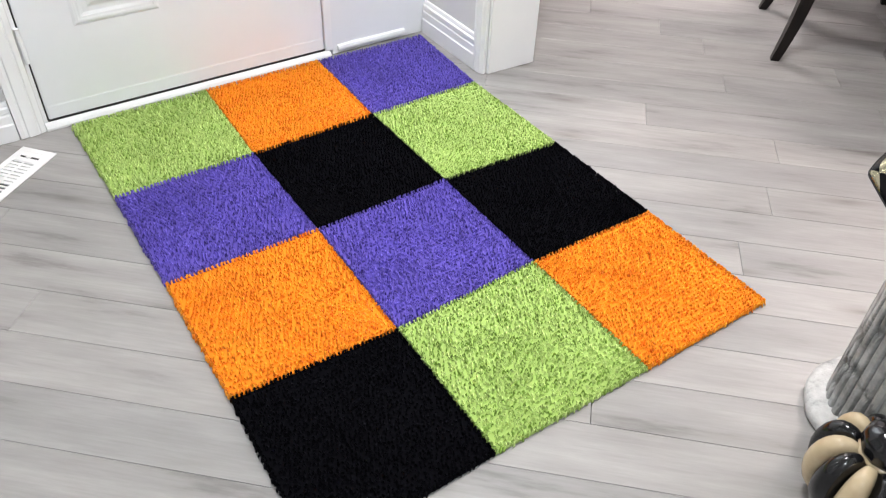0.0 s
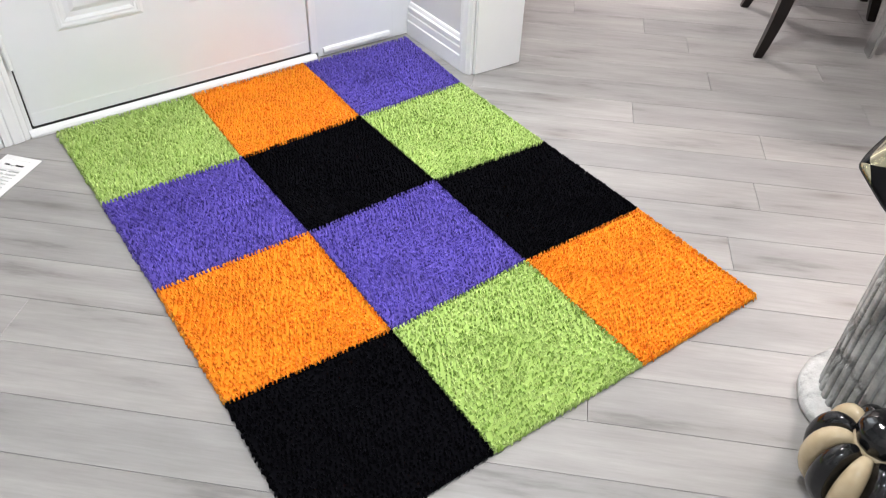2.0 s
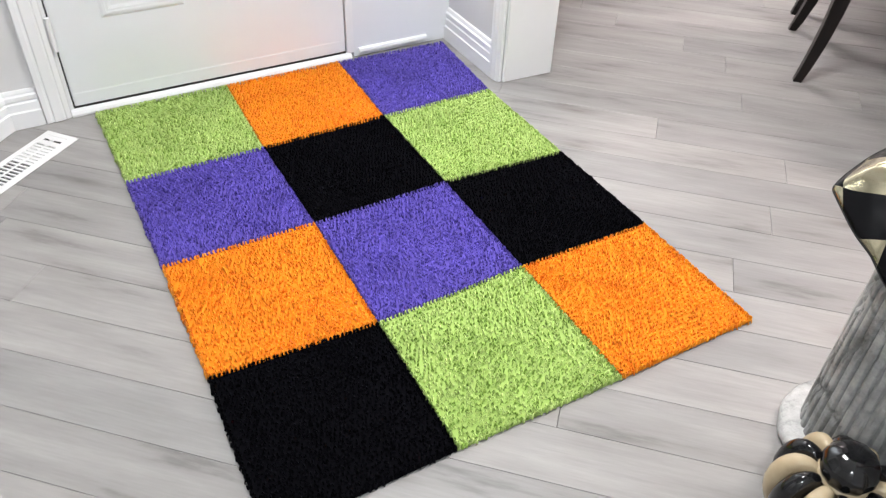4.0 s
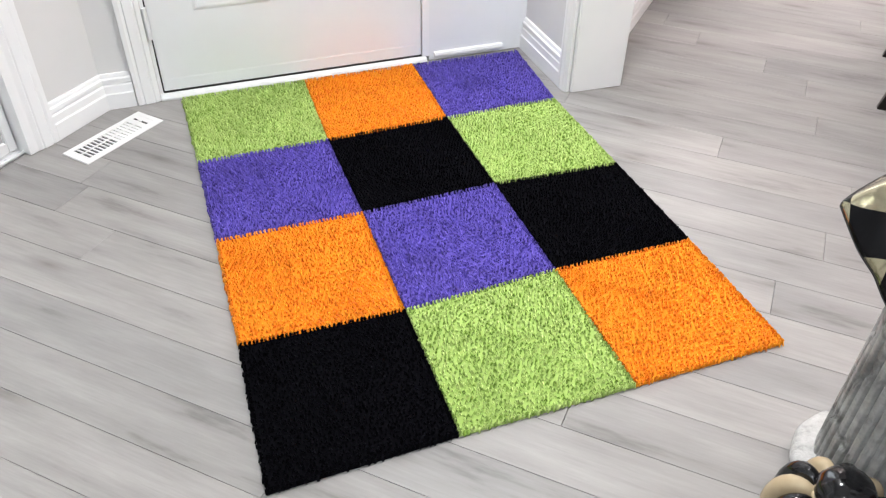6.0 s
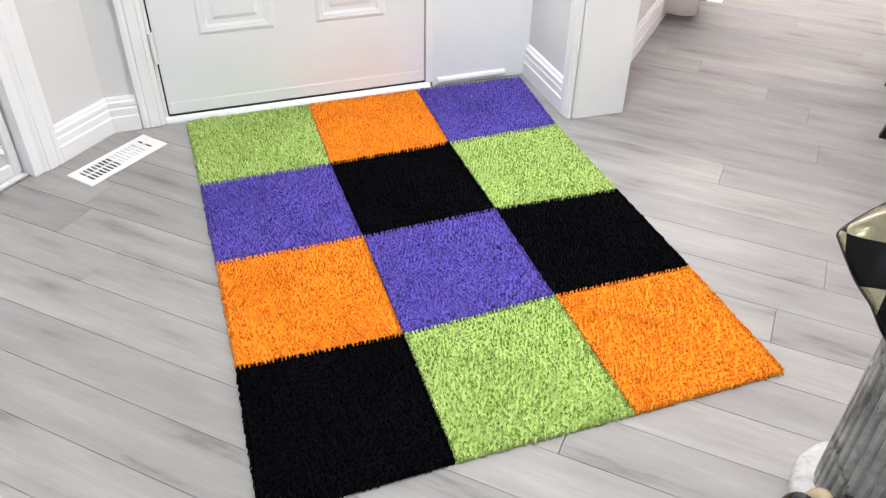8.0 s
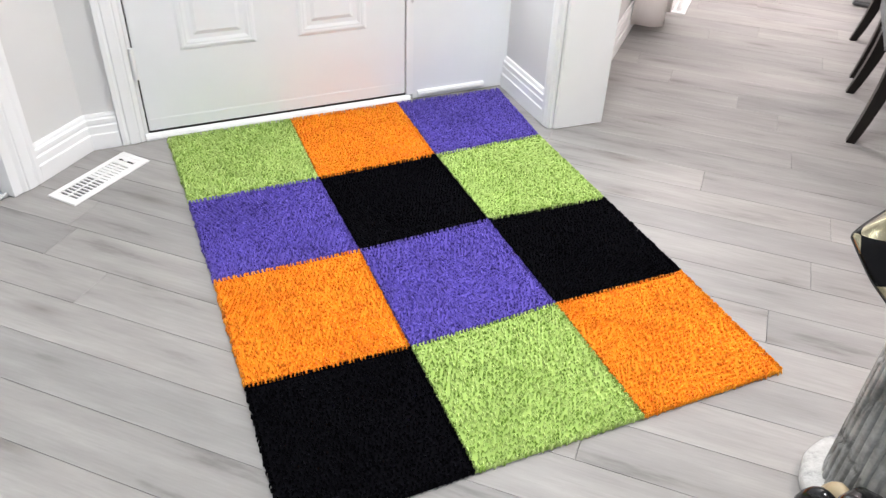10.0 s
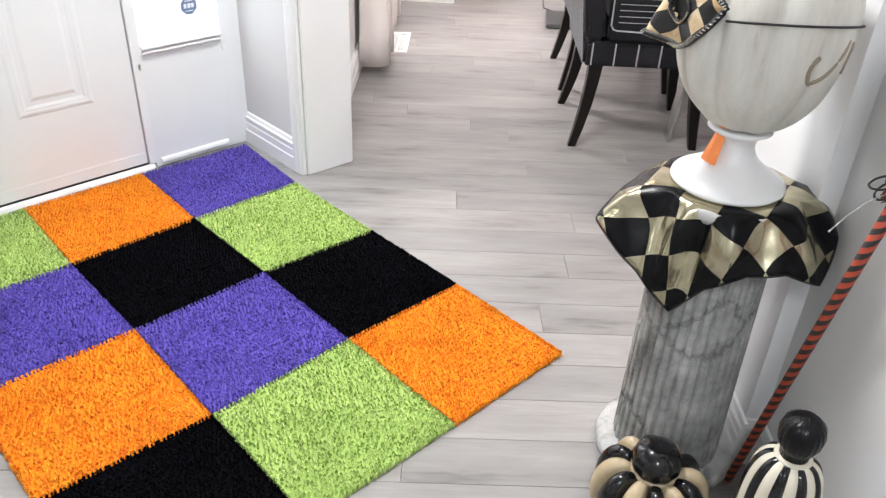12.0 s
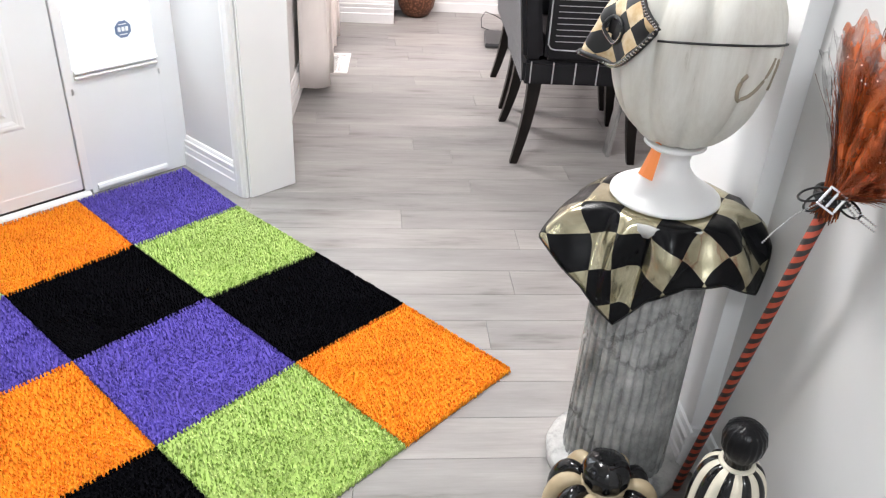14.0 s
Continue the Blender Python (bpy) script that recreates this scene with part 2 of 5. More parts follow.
UU, VV = hv(1, 0), hv(0, 1)
skirting("baseboard_door_left", (-0.150, DY, 0.001), (-0.245, DY, 0.001), (0, -1, 0))
skirting("baseboard_closet", hv(0.985, -1.335, 0.001), hv(0.766, -1.335, 0.001), VV)
skirting("baseboard_entrance_side", (1.268, DY, 0.001), (1.268, 1.312, 0.001), (-1, 0, 0), 1.0)
skirting("baseboard_dining_left", hv(2.0, 0.045, 0.001), hv(4.18, 0.045, 0.001), VV)
skirting("baseboard_dining_step", hv(4.18, 0.05, 0.001), hv(4.18, 0.48, 0.001), -UU, 1.1)
skirting("baseboard_dining_far", hv(4.52, 0.48, 0.001), hv(4.52, 4.2, 0.001), -UU, 1.1)
skirting("baseboard_broom_side", hv(-2.2, 1.235, 0.001), hv(0.52, 1.235, 0.001), -VV)
skirting("baseboard_opening_step", hv(0.52, 1.235, 0.001), hv(0.52, 1.195, 0.001), -UU)
skirting("baseboard_opening_end", hv(0.501, 1.195, 0.001), hv(1.02, 1.195, 0.001), -VV)
skirting("baseboard_dining_right", hv(1.02, 4.2, 0.001), hv(4.52, 4.2, 0.001), -VV)
skirting("baseboard_back", hv(-2.2, -1.33, 0.001), hv(-2.2, 1.23, 0.001), UU)
skirting("baseboard_closet_near", hv(-2.2, -1.335, 0.001), hv(-0.93, -1.335, 0.001), VV)

CASE = [(0, 0), (0.0, 0.010), (0.012, 0.016), (0.016, 0.014), (0.020, 0.018), (0.044, 0.021), (0.048, 0.017), (0.056, 0.021), (0.068, 0.021), (0.070, 0.0)]


def upright_casing(name, foot, along, out, width=0.07, height=2.1):
    """A moulded vertical casing: its profile lies in the floor's plane."""
    bm = bmesh.new()
    foot, along, out = Vector(foot), Vector(along).normalized(), Vector(out).normalized()
    k = width / 0.07
    lo = [bm.verts.new(foot + along * a * k + out * o + Vector((0, 0, 0.002))) for a, o in CASE]
    hi = [bm.verts.new(v.co + Vector((0, 0, height))) for v in lo]
    n = len(lo)
    for i in range(n):
        bm.faces.new((lo[i], lo[(i + 1) % n], hi[(i + 1) % n], hi[i]))
    bm.faces.new(lo[::-1])
    bm.faces.new(hi)
    return tagged(finish(name, bm, TRIM), "white moulded door casing", "trim", kind="structure")


upright_casing("casing_door", (-0.074, DY, 0), (-1, 0, 0), (0, -1, 0), 0.075)
upright_casing("casing_closet", hv(0.690, -1.335), UU, VV, 0.076, 2.07)
upright_casing("casing_post", (1.268, 1.262, 0), (0, 1, 0), (-1, 0, 0), 0.05, 2.4)
bm = boxed(0.66, 0.69, 1.325, 1.452, 0.002, 2.06)
bmesh.ops.transform(bm, matrix=HOUSE, verts=bm.verts[:])
tagged(finish("jamb_closet", bm, TRIM), "white painted closet door jamb", "trim", kind="structure")


# ---- front door, sidelight ----
def front_door():
    """Panelled slab: a body with raised frames and fields on its room side."""
    at = thing("door_1", (0.398, DY, 0.0), "closed white panelled front door with a raised threshold", "door", kind="structure")
    w0, w1, z0, z1 = -0.4545, 0.456, 0.027, 2.06
    part("slab", boxed(w0, w1, 0.006, 0.05, z0, z1), DOORPAINT, at, bevel=0.002)
    rows = ((0.292, 0.86), (1.02, 1.50), (1.62, 1.93))
    for side in ((-0.313, -0.066), (0.072, 0.314)):
        for lo, hi in rows:
            bm = bmesh.new()
            x0, x1 = side
            rail = [(0, 0), (0.008, 0.0030), (0.015, 0.0036), (0.019, 0.0026), (0.024, 0.0028), (0.034, 0.0)]
            ring = []
            for inset, rise in rail:
                ring.append([bm.verts.new((x, 0.006 - rise, z)) for x, z in ((x0 + inset, lo + inset), (x1 - inset, lo + inset), (x1 - inset, hi - inset), (x0 + inset, hi - inset))])
            for a, b in zip(ring, ring[1:]):
                for i in range(4):
                    bm.faces.new((a[i], a[(i + 1) % 4], b[(i + 1) % 4], b[i]))
            part("panel_moulding", bm, DOORPAINT, at)
            bm = bmesh.new()
            f0 = [bm.verts.new((x, 0.0058, z)) for x, z in ((x0 + 0.048, lo + 0.048), (x1 - 0.048, lo + 0.048), (x1 - 0.048, hi - 0.048), (x0 + 0.048, hi - 0.048))]
            f1 = [bm.verts.new((x, 0.0024, z)) for x, z in ((x0 + 0.060, lo + 0.060), (x1 - 0.060, lo + 0.060), (x1 - 0.060, hi - 0.060), (x0 + 0.060, hi - 0.060))]
            for i in range(4):
                bm.faces.new((f0[i], f0[(i + 1) % 4], f1[(i + 1) % 4], f1[i]))
            bm.faces.new(f1)
            part("panel_field", bm, DOORPAINT, at)
    bm = bmesh.new()
    extrude_profile(bm, [(0, 0), (0.0008, 0.001), (0.0010, 0.005), (0.0010, 0.036), (0.0006, 0.038), (0, 0.040)], (w0 + 0.004, 0.006, z0 + 0.004), (w1 - 0.004, 0.006, z0 + 0.004), (0, -1, 0))
    part("door_sweep", bm, DOORPAINT, at)
    for z in (0.27, 1.05, 1.80):
        bm = bmesh.new()
        tube(bm, [(w0 - 0.006, -0.004, z - 0.052 + 0.104 * i / 9) for i in range(10)], lambda f: 0.0075 if int(f * 8.9) % 3 else 0.0068, 10)
        box(bm, w0 - 0.012, w0 + 0.001, 0.0, 0.006, z - 0.05, z + 0.05)
        part("hinge", bm, TRIM, at, "white painted hinge", smooth=False)
    bm = bmesh.new()
    ball(bm, (0.385, -0.045, 0.96), 0.028, 16, 10)
    tube(bm, [(0.385, 0.006, 0.96), (0.385, -0.03, 0.96)], 0.012, 12)
    part("door_knob", bm, METAL, at, "satin metal door knob", smooth=True)
    return at


METAL = material("satin_metal", (0.6, 0.6, 0.62), 0.3, 1.0)
front_door()

# frame round slab and sidelight
FRAME = thing("door_frame", (0, DY, 0), "white painted entrance door frame", "door frame", kind="structure")
part("jamb", boxed(-0.074, -0.0615, 0.002, 0.13, 0.002, 2.08), TRIM, FRAME)
part("mullion", boxed(0.8575, 0.884, -0.002, 0.13, 0.021, 2.08), TRIM, FRAME, bevel=0.002)
part("head", boxed(-0.0615, 1.262, 0.002, 0.13, 2.062, 2.08), TRIM, FRAME)
bm = bmesh.new()
extrude_profile(bm, [(0, 0), (0.014, 0), (0.015, 0.008), (0.010, 0.016), (0.0, 0.020), (-0.10, 0.020), (-0.10, 0)], (-0.072, 0.0, 0.001), (0.872, 0.0, 0.001), (0, -1, 0))
part("threshold", bm, TRIM, FRAME, "white painted threshold")
# dark strips stand in for the shade in the gaps round the slab
part("gap_shade", boxed(-0.0612, -0.0568, 0.0062, 0.10, 0.027, 2.06), DARKGAP, FRAME)
part("gap_shade", boxed(-0.0600, 0.8565, 0.005, 0.10, 0.0205, 0.0265), DARKGAP, FRAME)

SIDE = thing("window_1", (1.073, DY, 0), "narrow white sidelight with a bright frosted pane", "sidelight", kind="structure")
part("lower_panel", boxed(-0.1885, 0.1158, 0.004, 0.05, 0.002, 0.425), DOORPAINT, SIDE)
part("side_rail", boxed(-0.1885, -0.180, 0.003, 0.05, 0.4255, 2.06), DOORPAINT, SIDE)
part("side_rail", boxed(0.116, 0.195, 0.004, 0.05, 0.002, 2.06), DOORPAINT, SIDE)
bm = bmesh.new()
extrude_profile(bm, [(-0.03, 0), (0.010, 0), (0.014, 0.006), (0.010, 0.012), (0.004, 0.013), (0.016, 0.018), (0.018, 0.024), (0.012, 0.030), (-0.03, 0.032)], (-0.180, 0.003, 0.416), (0.112, 0.003, 0.416), (0, -1, 0))
part("sill", bm, TRIM, SIDE, "white moulded lower glazing bead")
bm = bmesh.new()
extrude_profile(bm, [(0, 0), (0.010, 0), (0.013, 0.008), (0.010, 0.017), (0, 0.020)], (-0.170, 0.004, 0.014), (0.100, 0.004, 0.014), (0, -1, 0))
part("bottom_bead", bm, TRIM, SIDE)
for x, z in ((-0.195, 0.378), (0.121, 0.385)):
    bm = boxed(x - 0.004, x + 0.004, -0.006, 0.004, z - 0.010, z + 0.010)
    part("screw_cap", bm, TRIM if x > 0 else METAL, SIDE, bevel=0.002)
GLASS = material("frosted_glass", (0.95, 0.97, 1.0), 0.35)
bsdf(GLASS).inputs["Transmission Weight"].default_value = 1.0
pane = part("pane", boxed(-0.181, 0.117, 0.020, 0.026, 0.44, 2.06), GLASS, SIDE)
pane.visible_shadow = False
BADGE = material("badge_blue", (0.16, 0.22, 0.36), 0.4)
BADGEW = material("badge_white", (0.8, 0.83, 0.88), 0.4)
badge = thing("window_sticker", (1.093, DY + 0.0195, 0.545), "small blue octagonal sticker on the sidelight pane", "sticker")
for r, y, mat, nm in ((0.033, 0.0, BADGEW, "border"), (0.030, -0.0008, BADGE, "disc")):
    bm = bmesh.new()
    bm.faces.new([bm.verts.new((r * math.cos(radians(22.5 + 45 * i)), y, r * math.sin(radians(22.5 + 45 * i)))) for i in range(8)])
    ob = part(nm, bm, mat, badge)
bm = bmesh.new()
for x in (-0.014, 0.0, 0.013):
    box(bm, x - 0.005, x + 0.005, -0.0022, -0.0014, -0.007, 0.008)
for z in (-0.017, 0.017):
    box(bm, -0.014, 0.014, -0.0022, -0.0014, z - 0.0015, z + 0.0015)
part("mark", bm, BADGEW, badge, "plain white bars")
OUT = bpy.data.materials.new("overcast_daylight")
OUT.use_nodes = True
OUT.node_tree.nodes.clear()
em = OUT.node_tree.nodes.new("ShaderNodeEmission")
em.inputs["Color"].default_value, em.inputs["Strength"].default_value = (0.95, 0.98, 1, 1), 1.6
oo = OUT.node_tree.nodes.new("ShaderNodeOutputMaterial")
OUT.node_tree.links.new(em.outputs[0], oo.inputs[0])
bm = boxed(-0.6, 2.4, DY + 0.9, DY + 0.92, -0.3, 2.9)
tagged(finish("backdrop", bm, OUT), "bright white daylight outside the sidelight", "backdrop", kind="structure")

# ---- closet with sliding mirror doors ----
MIRROR = material("mirror_glass", (0.86, 0.88, 0.88), 0.02, 1.0)
ALU = painted("white_enamel_frame", (0.78, 0.79, 0.80), 0.3)
track = thing("closet_track", HOUSE @ Matrix.Translation((0, 1.395, 0)), "white metal floor track of a sliding closet door", "door track", kind="structure")
bm = bmesh.new()
for y0, y1, h in ((-0.045, 0.045, 0.006), (-0.045, -0.041, 0.013), (-0.020, -0.016, 0.013), (0.016, 0.020, 0.013), (0.041, 0.045, 0.013)):
    box(bm, -0.85, 0.659, y0, y1, 0.001, h)
part("rail", bm, ALU, track)
for u in (0.60, 0.40, 0.15):
    bm = bmesh.new()
    lathe(bm, [(0.005, 0.006), (0.005, 0.0085), (0.003, 0.0095)], 10)
    bmesh.ops.translate(bm, verts=bm.verts[:], vec=(u, -0.032, 0))
    part("screw", bm, METAL, track)


def mirror_door(u0, u1, y):
    d = thing("sliding_mirror_door", HOUSE @ Matrix.Translation((0, y, 0)), "closed sliding mirror door in a white metal frame", "closet door", "closet doors")
    for a, b, z0, z1 in ((u0, u0 + 0.03, 0.016, 2.04), (u1 - 0.03, u1, 0.016, 2.04), (u0 + 0.03, u1 - 0.03, 0.016, 0.05), (u0 + 0.03, u1 - 0.03, 2.0, 2.04)):
        part("frame_bar", boxed(a, b, -0.010, 0.012, z0, z1), ALU, d, bevel=0.002)
    part("mirror", boxed(u0 + 0.03, u1 - 0.03, -0.002, 0.004, 0.05, 2.0), MIRROR, d)


mirror_door(-0.10, 0.656, 1.380)
mirror_door(-0.85, 0.0, 1.412)


# ---- floor registers ----
VENTG = painted("grey_damper_enamel", (0.42, 0.43, 0.43), 0.5)
VENTW = painted("white_register_enamel", (0.80, 0.80, 0.80), 0.35)


def register(at, length, width, rows, label, half_open=True):
    """A steel floor register: rim, slot bars in two rows, damper below, lever."""
    t = thing("floor_register", at, label, "floor vent", "floor registers")
    l, w = length / 2, width / 2
    rim = 0.020
    bm = bmesh.new()
    outer = [(-l, -w), (l, -w), (l, w), (-l, w)]
    inner = [(-l + rim, -w + rim), (l - rim, -w + rim), (l - rim, w - rim), (-l + rim, w - rim)]
    rings = []
    for pts, z in ((outer, 0.0008), (outer, 0.003), ([(x * 0.985, y * 0.96) for x, y in outer], 0.0055), (inner, 0.0055), (inner, 0.0)):
        rings.append([bm.verts.new((x, y, z)) for x, y in pts])
    for a, b in zip(rings, rings[1:]):
        for i in range(4):
            bm.faces.new((a[i], a[(i + 1) % 4], b[(i + 1) % 4], b[i]))
    part("rim", bm, VENTW, t)
    # where half open, this dark sheet stands in for the shade in the duct
    part("damper_or_duct_shade", boxed(-l + rim, l - rim, -w + rim, w - rim, 0.0003, 0.0012), DARKGAP if half_open else VENTG, t)
    shared = None
    n = rows
    step = (2 * l - 2 * rim - 0.05) / n
    for i in range(n + 1):
        if shared is None:
            shared = part("slat", boxed(-step * 0.21, step * 0.21, -w + rim, w - rim, 0.0014, 0.0050), VENTW, t)
            shared.location = (-l + rim + step * 0.27, 0, 0)
        else:
            s = new("slat", shared.data)
            s.parent, s.location = t, (-l + rim + step * (i + 0.27), 0, 0)
    part("centre_bar", boxed(-l + rim, l - rim - 0.05, -0.004, 0.004, 0.0050, 0.0056), VENTW, t)
    part("lever_plate", boxed(l - rim - 0.046, l - rim, -w + rim, w - rim, 0.0014, 0.0050), VENTW, t)
    part("lever_slot", boxed(l - rim - 0.027, l - rim - 0.020, -0.030, 0.030, 0.0048, 0.0052), DARKGAP, t)
    part("lever", boxed(l - rim - 0.028, l - rim - 0.019, -0.006, 0.010, 0.0054, 0.0085), VENTW, t, bevel=0.001)
    if half_open:
        part("closed_damper", boxed(-l + rim + step * n * 0.55, l - rim - 0.05, -w + rim, w - rim, 0.0012, 0.0013), VENTW, t)
    return t


register(pose(-0.2300, 1.4380, 0.0, 0, 0, 40.5), 0.305, 0.112, 15, "white metal floor register beside the front door")
register(HOUSE @ pose(3.36, -0.205, 0.0), 0.33, 0.11, 16, "white metal floor register below the curtains", False)

# ---- dining room: window, curtains, vase, device ----
CURT = material("sheer_curtain", (0.82, 0.74, 0.70), 0.8, spec=0.2)
v_ = coords(CURT, (1, 1, 0.06))
bump(CURT, noise_of(CURT, v_, 220, 3), 0.25, 0.001)
wire(CURT, ramp(CURT, noise_of(CURT, coords(CURT), 5, 4), [(0.3, (0.86, 0.79, 0.76)), (0.7, (0.92, 0.86, 0.835))]), bsdf(CURT).inputs["Base Color"])


def curtain(u0, u1, v0, depth, folds, foot):
    bm = bmesh.new()
    n = folds * 16
    cols = []
    for i in range(n + 1):
        f = i / n
        w = math.sin(f * folds * math.tau - math.pi / 2) * 0.5 + 0.5
        u = u0 + (u1 - u0) * f
        v = v0 + depth * (0.15 + 0.85 * w)
        cols.append([bm.verts.new(hv(u + 0.01 * math.sin(z * 3 + i), v + 0.006 * math.sin(z * 5 + f * 9), z)) for z in [foot + 2.2 * (k / 14) for k in range(15)]])
    for a, b in zip(cols, cols[1:]):
        for k in range(14):
            bm.faces.new((a[k], b[k], b[k + 1], a[k + 1]))
    ob = finish("curtain", bm, CURT, smooth=True)
    md = ob.modifiers.new("thick", "SOLIDIFY")
    md.thickness = 0.003
    return tagged(ob, "pale blush full-length curtain hanging by the window", "curtain", "dining curtains")


curtain(2.84, 3.14, 0.040, 0.155, 3, 0.035)
curtain(3.50, 3.78, 0.055, 0.12, 3, 0.035)
win = thing("window_2", hv(3.365, -0.02, 0.75), "bright dining room window behind curtains", "window", kind="structure")
win.rotation_euler = (0, 0, radians(45))
for a, b, z0, z1 in ((-0.38, -0.33, 0, 1.34), (0.33, 0.38, 0, 1.34), (-0.33, 0.33, 0, 0.05), (-0.33, 0.33, 1.29, 1.34)):
    part("window_frame", boxed(a, b, -0.02, 0.03, z0, z1), TRIM, win)
p2 = part("pane", boxed(-0.33, 0.33, 0.0, 0.005, 0.05, 1.29), GLASS, win)
p2.visible_shadow = False
bm = boxed(1.9, 4.8, 0.9, 0.92, -0.3, 2.9)
bmesh.ops.transform(bm, matrix=HOUSE, verts=bm.verts[:])
tagged(finish("backdrop_dining", bm, OUT), "bright white daylight outside the dining window", "backdrop", kind="structure")

COPPER = material("copper_wicker", (0.22, 0.09, 0.045), 0.45, 0.35)
wv = node(COPPER, "ShaderNodeTexVoronoi", Scale=70.0)
wire(COPPER, coords(COPPER), wv.inputs["Vector"])
wire(COPPER, ramp(COPPER, wv.outputs["Distance"], [(0.1, (0.32, 0.14, 0.08)), (0.6, (0.10, 0.038, 0.02))]), bsdf(COPPER).inputs["Base Color"])
bump(COPPER, wv.outputs["Distance"], 0.6, 0.004)
bm = bmesh.new()
lathe(bm, [(0.062, 0.0), (0.085, 0.012), (0.112, 0.06), (0.122, 0.11), (0.116, 0.16), (0.09, 0.21), (0.06, 0.24), (0.05, 0.26), (0.058, 0.28), (0.05, 0.279), (0.042, 0.26)], 40, top=True)
vase = finish("floor_vase", bm, COPPER, smooth=True)
vase.matrix_world = Matrix.Translation(hv(4.40, 0.62, 0.001))
tagged(vase, "round copper-brown textured floor vase by the far wall", "vase")

DEVICE = material("black_plastic", (0.03, 0.03, 0.033), 0.35)
GREYPL = material("grey_plastic", (0.07, 0.07, 0.075), 0.3)
dev = thing("flat_scale", HOUSE @ pose(3.87, -1.105, 0.0, 0, 0, -4), "flat dark box with a silver edge and a loose cable", "device")
part("case", boxed(-0.15, 0.15, -0.085, 0.085, 0.006, 0.024), GREYPL, dev, bevel=0.004)
part("top_plate", boxed(-0.145, 0.145, -0.08, 0.08, 0.0245, 0.027), DEVICE, dev, bevel=0.001)
for sx in (-0.12, 0.12):
    for sy in (-0.065, 0.065):
        part("foot", boxed(sx - 0.012, sx + 0.012, sy - 0.012, sy + 0.012, 0.0005, 0.006), DEVICE, dev)
bm = bmesh.new()
tube(bm, [(0.15, 0.02, 0.02), (0.20, 0.06, 0.012), (0.22, 0.10, 0.02), (0.28, 0.105, 0.06), (0.34, 0.08, 0.085), (0.37, 0.02, 0.06), (0.36, -0.06, 0.02), (0.30, -0.12, 0.006)], 0.003, 6)
part("cable", bm, DEVICE, dev, "thin black cable loop", smooth=True)


# ---- upholstered dining chairs ----
CLOTHC = material("charcoal_upholstery", (0.012, 0.012, 0.014), 0.6, spec=0.2)
bump(CLOTHC, noise_of(CLOTHC, coords(CLOTHC), 260, 3), 0.2, 0.001)
wire(CLOTHC, ramp(CLOTHC, noise_of(CLOTHC, coords(CLOTHC), 6, 4), [(0.3, (0.007, 0.007, 0.009)), (0.7, (0.016, 0.016, 0.019))]), bsdf(CLOTHC).inputs["Base Color"])
PIN = material("silver_pinstripe", (0.42, 0.42, 0.44), 0.45, 0.3)
LEGW = material("black_stained_wood", (0.006, 0.005, 0.005), 0.35, spec=0.25)
wire(LEGW, ramp(LEGW, noise_of(LEGW, coords(LEGW, (30, 30, 3)), 3, 4), [(0.3, (0.003, 0.0025, 0.0025)), (0.7, (0.009, 0.006, 0.005))]), bsdf(LEGW).inputs["Base Color"])


def sabre_leg(parent, x, y, kick_x, kick_y, top=0.335):
    bm = bmesh.new()
    rings = []
    for k in range(9):
        f = k / 8
        z = top * (1 - f)
        w = 0.026 - 0.011 * f
        o = f ** 1.7
        cx, cy = x + kick_x * o, y + kick_y * o
        rings.append([bm.verts.new((cx + sx * w, cy + sy * w, z)) for sx, sy in ((-1, -1), (1, -1), (1, 1), (-1, 1))])
    for a, b in zip(rings, rings[1:]):
        for i in range(4):
            bm.faces.new((a[i], a[(i + 1) % 4], b[(i + 1) % 4], b[i]))
    bm.faces.new(rings[0])
    bm.faces.new(rings[-1][::-1])
    bmesh.ops.bevel(bm, geom=[e for e in bm.edges if abs(e.verts[0].co.z - e.verts[1].co.z) > 0.02], offset=0.003, segments=1, affect="EDGES")
    part("leg", bm, LEGW, parent)


